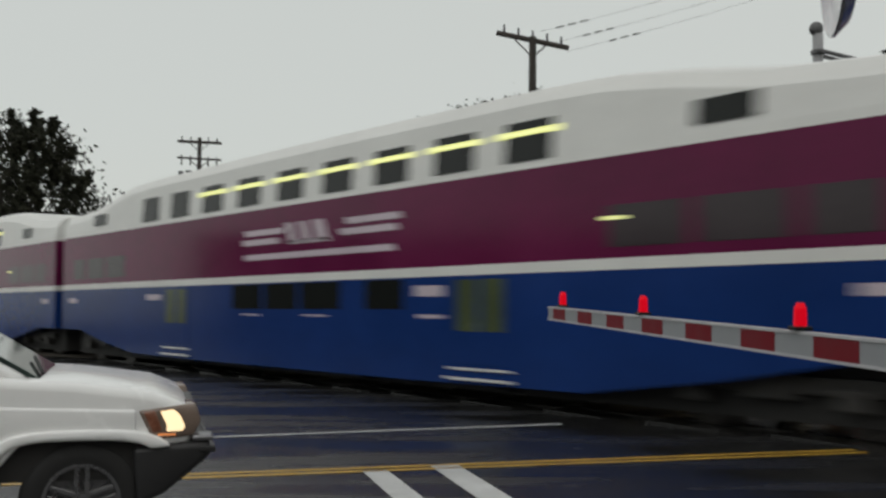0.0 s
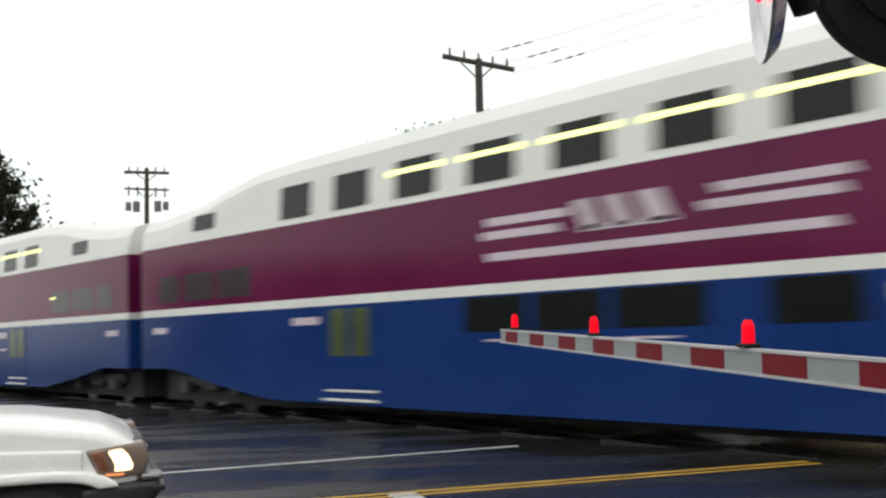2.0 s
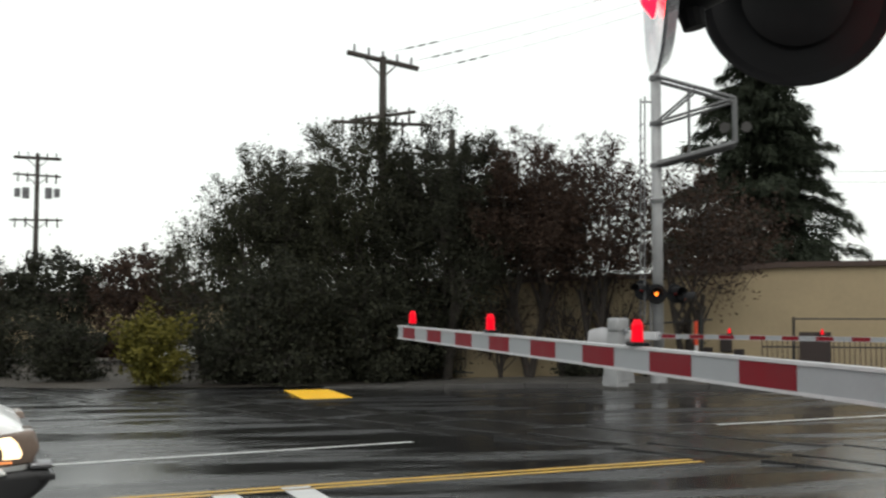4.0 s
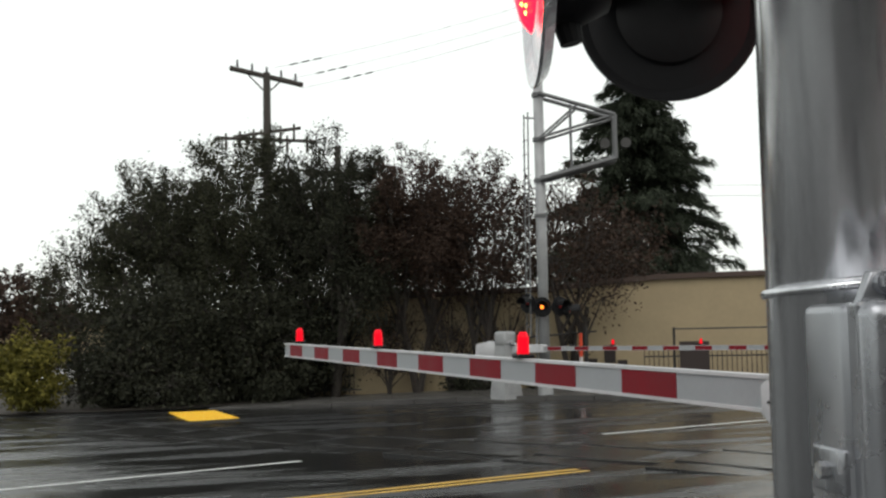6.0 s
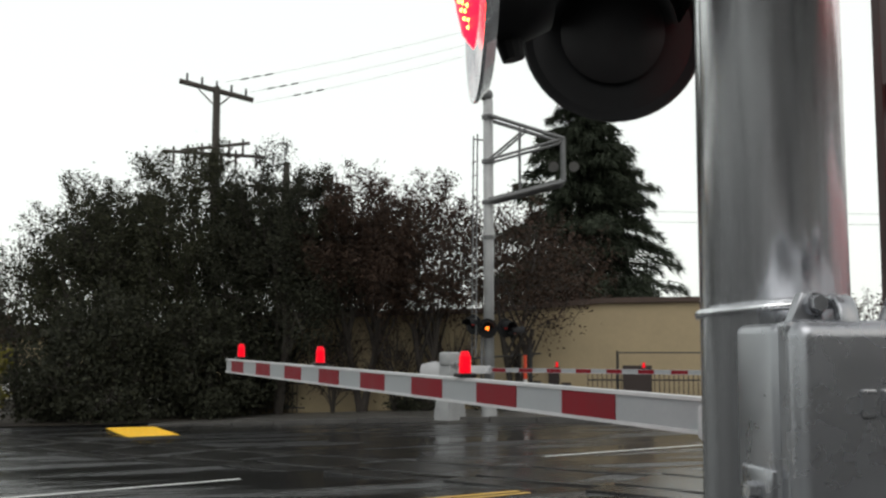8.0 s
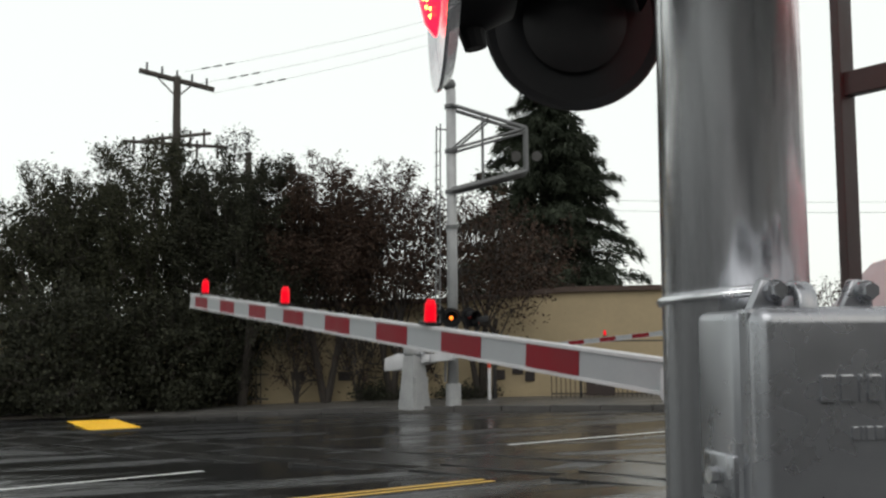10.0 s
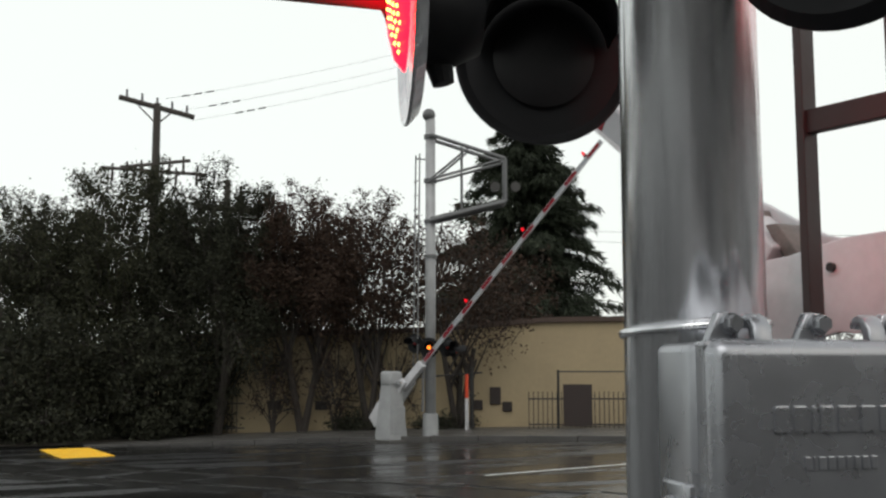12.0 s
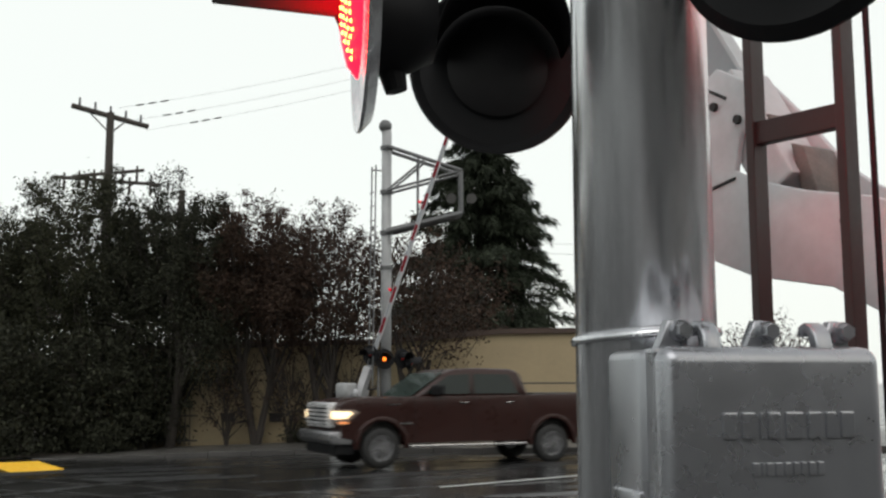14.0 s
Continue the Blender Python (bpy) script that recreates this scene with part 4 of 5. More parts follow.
# ---- the crossing gates ----
def crossing_gate(name_label, length, stripe0, lamps, glow_mat, big):
    """A gate on its pivot: x runs out along the arm, the pivot at the origin."""
    t = thing("crossing_gate", name_label, "crossing gate", None, "crossing gates")
    base = 1.0 if big else 0.5
    half, trim = (0.06, 0.007) if big else (0.05, 0.003)
    arm = part("arm", prism([(base, -half), (length, -half * 0.9), (length, half * 0.9), (base, half)], -0.02, 0.02), M_GREFL, t, "striped arm")
    x, k = stripe0, 0
    while x < length - 0.05:
        x1 = min(length - 0.01, x + 0.4064)
        if x1 > base + 0.05 and k % 2 == 0 and (x > 1.3 or not big):
            part("red_stripe", box(max(x, base + 0.02), x1, -0.0235, 0.0235, -half * 0.86, half * 0.86, 0.001), M_GRED, arm)
        x, k = x + 0.4064, k + 1
    for z in (-half, half):
        part("edge_trim", prism([(base, z - trim), (length + 0.01, z * 0.93 - trim), (length + 0.01, z * 0.93 + trim), (base, z + trim)], -0.027, 0.027), M_GWHITE, arm)
    for x in lamps:
        lamp = part("arm_lamp", box(x - 0.05, x + 0.05, -0.045, 0.045, 0.068, 0.09, 0.01), M_BLACK, t)
        bm = bmesh.new()
        add_rod(bm, (x, 0, 0.08), (x, 0, 0.178), 0.033, 0.03, 14)
        add_rod(bm, (x, 0, 0.178), (x, 0, 0.205), 0.03, 0.018, 14)
        part("red_lens", bm, glow_mat, lamp, "glowing red lens")
    if big:
        tail = [(0.33, 0.16), (0.0, 0.12), (-0.75, 0.0), (-0.8, 0.3), (0.0, 0.42), (0.35, 0.46)]
        near = [(1.4, 0.04), (1.4, -0.06), (1.22, -0.2), (1.06, -0.32), (0.94, -0.33), (0.77, -0.2), (0.58, 0.01)] + tail + [(0.5, 0.42), (0.6, 0.33), (0.71, 0.245), (0.86, 0.09), (1.0, -0.03), (1.08, -0.08), (1.16, 0.0), (1.23, 0.11), (1.29, 0.1)]
        far = [(1.42, -0.05), (1.42, 0.03), (1.34, 0.06), (1.2, 0.09), (1.06, 0.11), (0.94, 0.13), (0.84, 0.17), (0.66, 0.28), (0.5, 0.38)] + tail[::-1] + [(0.75, 0.08), (0.98, -0.02), (1.2, -0.07)]
        for s, plate in ((0.1, near), (-0.1, far)):
            bevelled(part("side_plate", prism(plate, s - 0.012, s + 0.012), M_GWHITE, t, "white bent side plate"), 0.006, 2)
        for bar in ([(1.21, 0.03), (1.18, 0.08), (0.97, -0.01), (1.0, -0.06)], [(1.05, 0.09), (1.01, 0.12), (0.84, 0.08), (0.88, 0.03)]):
            bevelled(part("cross_channel", prism(bar, -0.088, 0.05), M_WORNSTEEL, t, "worn steel cross plate"), 0.005, 2)
        for x0, x1, z0, z1 in ((1.36, 1.29, -0.02, 0.02), (1.11, 1.06, -0.22, -0.09)):
            part("plate_seam", rod((x0, 0.114, z0), (x1, 0.114, z1), 0.005), M_UNDER, t)
        for x, z in ((1.2, 0.02), (1.3, -0.03), (0.7, 0.15)):
            part("bolt", rod((x, -0.125, z), (x, 0.125, z), 0.014, seg=8), M_UNDER, t)
        part("shear_bracket", box(0.95, 1.38, -0.085, 0.085, -0.07, 0.07, 0.01), M_GWHITE, t)
        for s in (-0.22, 0.22):
            part("counterweight", box(-0.95, -0.6, s - 0.05, s + 0.05, -0.1, 0.34, 0.02), M_GWHITE, t)
    else:
        part("shear_bracket", box(0.0, 0.9, -0.09, 0.09, -0.1, 0.1, 0.02), M_GWHITE, t)
        for s in (-0.2, 0.2):
            bevelled(part("counterweight_arm", prism([(0.3, -0.08), (0.3, 0.08), (-0.7, 0.2), (-1.15, 0.12), (-1.2, -0.2), (-0.85, -0.22)], s - 0.03, s + 0.03), M_GWHITE, t), 0.01, 2)
    return t


NEAR_GATE = crossing_gate("red and grey striped crossing gate with red lamps on white brackets", 8.31, 1.2136, (3.42, 5.72, 7.87), M_REDLENS, True)
FAR_GATE = crossing_gate("red and white striped crossing gate on the far side", 8.0, 1.0, (2.9, 5.2, 7.5), M_REDLENS, False)
NEAR_PIVOT, NEAR_YAW = (2.286, 1.961, 1.25), 7.9
FAR_PIVOT, FAR_YAW = (8.65, 25.77, 1.08), -148


def gate_cabinet(x, y, rz, z_top, label, w0=0.36, w1=0.25):
    z = G(x, y)
    t = thing("gate_cabinet", label, "gate mechanism", pose(x, y, z, 0, 0, rz), "gate mechanisms")
    h = z_top - z
    rings = [[(-w0, -w0 * 0.9, 0), (w0, -w0 * 0.9, 0), (w0, w0 * 0.9, 0), (-w0, w0 * 0.9, 0)],
             [(-w0, -w0 * 0.9, 0.1), (w0, -w0 * 0.9, 0.1), (w0, w0 * 0.9, 0.1), (-w0, w0 * 0.9, 0.1)],
             [(-w1, -w1, h - 0.2), (w1, -w1, h - 0.2), (w1, w1, h - 0.2), (-w1, w1, h - 0.2)],
             [(-w1 * 0.6, -w1, h), (w1 * 0.6, -w1, h), (w1 * 0.6, w1, h), (-w1 * 0.6, w1, h)]]
    part("cabinet", loft(rings), M_GALVL, t, "white tapered cabinet")
    part("plinth", box(-0.42, 0.42, -0.4, 0.4, -0.05, 0.06, 0.01), M_CONCRETE, t)
    part("axle", rod((0, -0.34, h - 0.28), (0, 0.34, h - 0.28), 0.05, seg=12), M_SILVER, t)
    bevelled(part("mechanism_head", box(-w1 * 1.25, w1 * 1.25, -w1 * 1.2, w1 * 1.2, h - 0.34, h + 0.02), M_GALVL, t, "rounded pale head over the axle"), 0.07, 3)
    part("door_panel", box(-0.22, 0.22, -w0 * 0.9 - 0.01, -w0 * 0.82, 0.2, h * 0.5, 0.01), M_GALVL, t)
    return t


gate_cabinet(2.35, 1.55, 8, 1.3, "white crossing gate mechanism cabinet")
gate_cabinet(8.35, 25.75, 25, 1.5, "white tapered crossing gate cabinet on the far pavement", 0.3, 0.17)


# ---- the far signal mast with its cantilever ----
def far_mast():
    x, y = 9.3, 25.5
    z0 = G(x, y) + 0.13
    t = thing("cantilever_mast", "grey-white steel mast with a cantilever truss and flashers", "signal mast", pose(x, y, z0))
    h = 7.95 - z0
    part("pole", rod((0, 0, 0), (0, 0, h), 0.135, 0.125, 20), M_GALVL, t, smooth=True)
    part("base", rod((0, 0, 0), (0, 0, 0.55), 0.2, 0.19, 16), M_GALVL, t)
    bm = bmesh.new()
    bmesh.ops.create_uvsphere(bm, u_segments=12, v_segments=8, radius=0.17, matrix=Matrix.Translation((-0.04, 0, h + 0.12)))
    part("ball_cap", bm, M_GALV_BACKLIT, t, smooth=True)
    rz = Vector((1.75, -0.62, 0)).normalized()
    pz = Vector((-rz.y, rz.x, 0))
    zt, zb, zm = 7.5 - z0, 5.3 - z0, 6.35 - z0
    ends = (6.88 - z0, 5.78 - z0)
    L = 1.9
    for s in (-0.28, 0.28):
        q = pz * s
        for n, a, b, r in (("chord", q + Vector((0, 0, zt)), q + rz * L + Vector((0, 0, ends[0])), 0.05),
                           ("chord", q + Vector((0, 0, zb)), q + rz * L + Vector((0, 0, ends[1])), 0.06),
                           ("end_post", q + rz * L + Vector((0, 0, ends[0])), q + rz * L + Vector((0, 0, ends[1])), 0.05),
                           ("brace", q + Vector((0, 0, zm)), q + rz * 0.95 + Vector((0, 0, 7.15 - z0)), 0.03),
                           ("brace", q + Vector((0, 0, zm)), q + rz * L + Vector((0, 0, ends[0])), 0.035),
                           ("brace", q + rz * 0.8 + Vector((0, 0, 7.2 - z0)), q + rz * 0.8 + Vector((0, 0, 5.5 - z0)), 0.025)):
            part(n, rod(a, b, r), M_GALV_BACKLIT, t)
    bm = bmesh.new()
    m = Matrix.Translation((0, 0, zb + 0.05)) @ pose(0, 0, 0, 0, -14, math.degrees(math.atan2(rz.y, rz.x)))
    add_box(bm, 0, L, -0.3, 0.3, -0.03, 0.03, 0.0, m)
    part("walkway", bm, M_GALV_BACKLIT, t)
    for zz in (zt, zm, zb, 4.4 - z0):
        part("band", rod((0, 0, zz - 0.05), (0, 0, zz + 0.05), 0.165, seg=16), M_GALV_BACKLIT, t)
    e = rz * L
    for k in (-0.22, 0.25):
        p = e + rz * k * 1.1 + Vector((0, 0, 6.2 - z0))
        hd = part("cantilever_flasher", rod(p - pz * 0.06, p + pz * 0.16, 0.13, 0.11, 16), M_TRUCK, t)
    part("flasher_bar", rod((-0.5, -0.1, 2.15 - z0), (0.7, -0.15, 2.05 - z0), 0.04), M_BLACK, t)
    lad = part("ladder_rail", rod((-0.42, 0.1, 1.5), (-0.36, 0.1, 7.0 - z0), 0.02), M_GALV_BACKLIT, t)
    part("ladder_rail", rod((-0.42, -0.2, 1.5), (-0.36, -0.2, 7.0 - z0), 0.02), M_GALV_BACKLIT, t)
    for i in range(14):
        zz = 1.7 + i * 0.36
        part("rung", rod((-0.42 + 0.001 * i, 0.1, zz), (-0.42 + 0.001 * i, -0.2, zz), 0.014), M_GALV_BACKLIT, t)
    part("ladder_tie", rod((-0.38, 0, 6.9 - z0), (0, 0, 6.9 - z0), 0.02), M_GALV_BACKLIT, t)
    part("conduit", rod((-0.26, -0.15, 0.6), (-0.24, -0.15, 2.1), 0.035), M_GALV_BACKLIT, t)
    return t


far_mast()


def far_flasher(x, y, z, yaw, lit, label):
    t = thing("crossing_flasher", label, "signal light", pose(x, y, z, 0, 0, yaw), "flashers on the far mast")
    bm = bmesh.new()
    add_lathe(bm, [(0.001, 0.0), (0.25, 0.0), (0.25, -0.02), (0.001, -0.02)], 24)
    part("backboard", bm, M_BLACK, t)
    part("housing", rod((0, -0.02, 0), (0, -0.16, 0), 0.14, 0.1, 16), M_BLACK, t)
    bm = bmesh.new()
    add_lathe(bm, [(0.048, 0.002), (0.04, 0.03), (0.001, 0.04)], 20)
    part("lens", bm, M_FARLAMP if lit else M_REDPAINT, t, smooth=True)
    bm = bmesh.new()
    for k in range(10):
        a = radians(180 * k / 9)
        b = radians(180 * (k + 1) / 9)
        if k < 9:
            vs = [bm.verts.new((0.16 * math.cos(q), yy, 0.16 * math.sin(q))) for q in (a, b) for yy in (0.0, 0.26)]
            bm.faces.new((vs[0], vs[1], vs[3], vs[2]))
    bmesh.ops.remove_doubles(bm, verts=bm.verts, dist=0.0005)
    bmesh.ops.solidify(bm, geom=list(bm.faces), thickness=0.006)
    part("hood", bm, M_BLACK, t)
    part("arm", rod((0, -0.1, -0.02), (0.3, -0.1, -0.02), 0.03), M_BLACK, t)


far_flasher(9.15, 25.2, 2.1, 166, True, "lit far crossing flasher glowing amber red")
far_flasher(8.85, 25.4, 2.2, 120, False, "unlit red far crossing flasher")
far_flasher(9.65, 25.25, 2.12, 200, False, "unlit black far crossing flasher")
far_flasher(9.9, 25.3, 2.0, 250, False, "unlit black far crossing flasher")


def marker_post(x, y):
    z = G(x, y) + 0.1
    t = thing("marker_post", "slim white marker post with an orange top", "marker post", pose(x, y, z))
    part("lower_post", rod((0, 0, 0), (0, 0, 0.9), 0.05, seg=12), M_GWHITE, t)
    part("upper_post", rod((0, 0, 0.9), (0, 0, 1.55), 0.05, seg=12), M_ORANGE, t)


marker_post(11.2, 27.8)


# ---- building, fence ----
def building():
    o = Vector((10.93, 29.6, 0))
    rt = Vector((0.934, -0.356, 0))
    ang = math.degrees(math.atan2(rt.y, rt.x))
    t = thing("warehouse", "low beige stucco building with a brown roof edge and small vents", "building", pose(o.x, o.y, G(o.x, o.y) - 0.1, 0, 0, ang))
    z = 0.1 - G(o.x, o.y)
    prof = [(-7.5, -0.3), (6.9, -0.3), (6.9, 3.0 + z), (3.2, 2.95 + z), (0.0, 2.68 + z), (-7.5, 2.45 + z)]
    part("wall", prism(prof, 0, 3.5), M_BEIGE, t)
    for (xa, za), (xb, zb) in (((-7.6, 2.45 + z), (0.0, 2.68 + z)), ((0.0, 2.68 + z), (3.2, 2.95 + z)), ((3.2, 2.95 + z), (7.0, 3.0 + z))):
        part("roof_edge", prism([(xa, za - 0.02), (xb, zb - 0.02), (xb, zb + 0.13), (xa, za + 0.13)], -0.12, 3.6), M_ROOF, t, "dark brown roof edge")
    for x, zz, w, h in ((-4.65, 0.75, 0.36, 0.26), (-3.3, 0.75, 0.36, 0.26), (1.25, 0.75, 0.26, 0.28), (1.75, 0.9, 0.32, 0.5), (2.1, 0.7, 0.28, 0.28)):
        v = part("vent", box(x - w / 2, x + w / 2, -0.05, 0.04, zz, zz + h, 0.01), M_BOARD, t, "small brown wall vent")
        for k in range(3):
            part("slat", box(x - w / 2 + 0.02, x + w / 2 - 0.02, -0.062, -0.045, zz + 0.04 + k * h / 3.4, zz + 0.06 + k * h / 3.4), M_IRON, v)
    return t


building()


def iron_fence(a, b, label, gate):
    """Pickets between two rails from a to b; one stretch has a solid gate and tall posts."""
    a, b = Vector((*a, 0)), Vector((*b, 0))
    z = G(a.x, a.y) + 0.1
    d = b - a
    t = thing("iron_fence", label, "fence", pose(a.x, a.y, z, 0, 0, math.degrees(math.atan2(d.y, d.x))), "iron fences")
    L = d.length
    for zz in (0.15, 0.85):
        part("fence_rail", box(0, L, -0.015, 0.015, zz - 0.02, zz + 0.02), M_IRON, t)
    me = None
    for i in range(int(L / 0.13)):
        if me is None:
            ob = part("picket", box(-0.012, 0.012, -0.012, 0.012, 0.02, 1.05), M_IRON, t)
            me = ob.data
        else:
            ob = new("picket", me)
            ob.parent = t
        ob.matrix_basis = pose(i * 0.13, 0, 0)
    if gate:
        part("gate_panel", box(0.95, 1.75, -0.04, 0.02, 0.1, 1.25, 0.01), M_BOARD, t, "solid brown gate panel")
        for x in (0.82, 4.2):
            part("tall_post", rod((x, 0.05, 0), (x, 0.05, 1.65), 0.035), M_IRON, t)
        part("top_rail", rod((0.82, 0.05, 1.6), (6.5, 0.05, 1.6), 0.02), M_IRON, t)


iron_fence((12.9, 27.4), (19.5, 24.4), "black iron picket fence with a solid brown gate panel", True)
iron_fence((2.4, 32.3), (5.7, 31.2), "short black iron picket fence among the tree trunks", False)


def railing():
    x, y = 11.6, 28.4
    t = thing("pipe_frame", "dark pipe frame with a post beside the wall", "frame", pose(x, y, G(x, y) + 0.1, 0, 0, -21))
    part("post", rod((0, 0, 0), (0, 0, 1.75), 0.06), M_IRON, t)
    part("rail", rod((-1.8, 0, 1.45), (0.3, 0, 1.6), 0.025), M_IRON, t)


railing()


def shade_walls():
    """Plain dark unseen walls, added behind the viewpoint to close it and darken reflections."""
    for name, b, top in (("shade_south", (-10, 1.5, -16.4, -16.0), 10.5), ("shade_south_low", (1.5, 80, -16.4, -16.0), 7.0), ("shade_south_far", (-46, -10, -16.4, -16.0), 4.0),
                         ("shade_west", (-46.4, -46, -16.4, 48), 5.5), ("shade_east", (80, 80.4, -16.4, 18), 8.0)):
        ob = part(name, box(*b, -1.5, top), M_SHADE_WALL)
        tagged(ob, "plain dark unseen wall added to darken reflections", "wall", kind="structure")


shade_walls()


def far_building(x, y, w, dpt, h, rz):
    t = thing("far_building", "long low building with a dark roof edge behind the trees", "building", pose(x, y, G(x, y), 0, 0, rz))
    part("wall", box(-w / 2, w / 2, 0, dpt, 0, h), M_BEIGE, t)
    part("roof", box(-w / 2 - 0.3, w / 2 + 0.3, -0.4, dpt, h, h + 0.7, 0.03), M_ROOF, t)


far_building(-12, 66, 46, 12, 3.2, -5)


# ---- poles and wires ----
def utility_pole(x, y, top, arms, label, r=0.15, cans=False):
    z0 = G(x, y)
    t = thing("utility_pole", label, "utility pole", pose(x, y, z0), "utility poles")
    h = top - z0
    part("pole", rod((0, 0, -0.2), (0, 0, h), r * 1.25, r * 0.85, 12), M_WOOD, t)
    for tier, (hh, half, ang, drop) in enumerate(arms):
        c, s = math.cos(radians(ang)) * half, math.sin(radians(ang)) * half
        z = hh - z0
        a, b = (-c, -s, z + drop), (c, s, z - drop)
        bm = bmesh.new()
        add_rod(bm, a, b, 0.11 if tier == 0 else 0.07, seg=6)
        arm = part("crossarm", bm, M_WOOD, t)
        for k in range(5):
            p = Vector(a).lerp(Vector(b), (k + 0.5) / 5)
            low = tier > 0 and k != 2
            part("insulator", rod((p.x, p.y, p.z - (0.5 if low else -0.05)), (p.x, p.y, p.z + (0.2 if low else 0.4)), 0.06, 0.045, 6), M_WOOD if low else M_INSUL, arm)
        bm = bmesh.new()
        add_rod(bm, (c * 0.5, s * 0.5, z), (0, 0, z - 0.7), 0.03, seg=6)
        add_rod(bm, (-c * 0.5, -s * 0.5, z), (0, 0, z - 0.7), 0.03, seg=6)
        part("arm_brace", bm, M_WOOD, arm)
    if cans:
        for k in (-0.75, 0.75):
            part("transformer", rod((k, 0.1, h - 3.1), (k, 0.1, h - 2.35), 0.24, seg=14), M_INSUL, t)
            part("transformer", rod((k * 1.75, 0.1, h - 3.0), (k * 1.75, 0.1, h - 2.4), 0.2, seg=14), M_INSUL, t)
    return t


utility_pole(4.2, 43.5, 12.2, [(12.05, 1.5, 8, 0.24), (9.75, 1.35, 175, 0.2), (9.45, 2.1, 10, -0.05)], "tall wooden utility pole with two crossarms", 0.17)
utility_pole(6.33, 38.9, 8.45, [(7.4, 1.2, -10, 0.05)], "dark wooden pole standing among the trees", 0.13)
utility_pole(-16.45, 77.4, 12.8, [(12.5, 1.55, 2, 0.05), (11.3, 1.55, 8, 0.05), (8.2, 1.75, 0, 0.0)], "distant wooden utility pole with transformers", 0.17, True)


def cable(a, b, sag, r, label):
    pts = []
    for i in range(17):
        k = i / 16
        p = Vector(a).lerp(Vector(b), k)
        p.z -= 4 * sag * k * (1 - k)
        pts.append(p)
    rings = [[(p.x, p.y + r * math.cos(a), p.z + r * math.sin(a)) for a in (0, 2.09, 4.19)] for p in pts]
    ob = part("overhead_cable", loft(rings), M_WIRE)
    return tagged(ob, label, "cable", "overhead cables")


for dx, dz, k0, k1 in ((0.3, 12.42, 0.03, 0.1), (0.9, 11.98, 0.055, 0.125), (1.4, 11.62, 0.085, 0.155)):
    a, b = Vector((4.2 + dx, 43.5, dz)), Vector((24, 35, dz + 5.0))
    line = cable(a, b, 0.5, 0.006, "thin black overhead cable from the tall pole")
    # added thicker dashes imitate the broken look of the thin cable
    for q in range(3):
        ends = []
        for k in (k0 + (k1 - k0) * (q / 3 + 0.03), k0 + (k1 - k0) * (q / 3 + 0.24)):
            p = a.lerp(b, k)
            p.z -= 2.0 * k * (1 - k)
            ends.append(p)
        part("cable_dash", rod(*ends, 0.03, seg=6), M_WIRE, line, "thicker dash where the cable shows darker")
for k in (0, 1):
    cable((18, 60, 9.6 + 0.6 * k), (75, 38, 9.5 + 0.6 * k), 0.8, 0.011, "thin black overhead cable behind the conifer")


# ---- trees ----
def leaf_cloud(rng, centres, radii, count, size):
    """Many small leaf blades round the twig ends."""
    centres, radii = np.array(centres), np.array(radii)
    pick = rng.integers(0, len(centres), count)
    v = rng.normal(size=(count, 3)) * np.array([0.62, 0.62, 0.5])
    pos = centres[pick] + v * radii[pick][:, None]
    a = rng.normal(size=(count, 3))
    a /= np.linalg.norm(a, axis=1)[:, None]
    b = np.cross(a, rng.normal(size=(count, 3)))
    b /= np.linalg.norm(b, axis=1)[:, None]
    s = size * rng.uniform(0.5, 1.4, count)[:, None]
    a, b = a * s, b * s * 0.45
    pos[:, 2] = np.where(pos[:, 2] < 0.1, 0.1 + np.abs(pos[:, 2]) * 0.2, pos[:, 2])
    verts = np.stack([pos - a, pos - b, pos + a, pos + b], 1).reshape(-1, 3)
    idx = np.arange(count * 4).reshape(-1, 4)
    return verts.tolist(), idx.tolist()


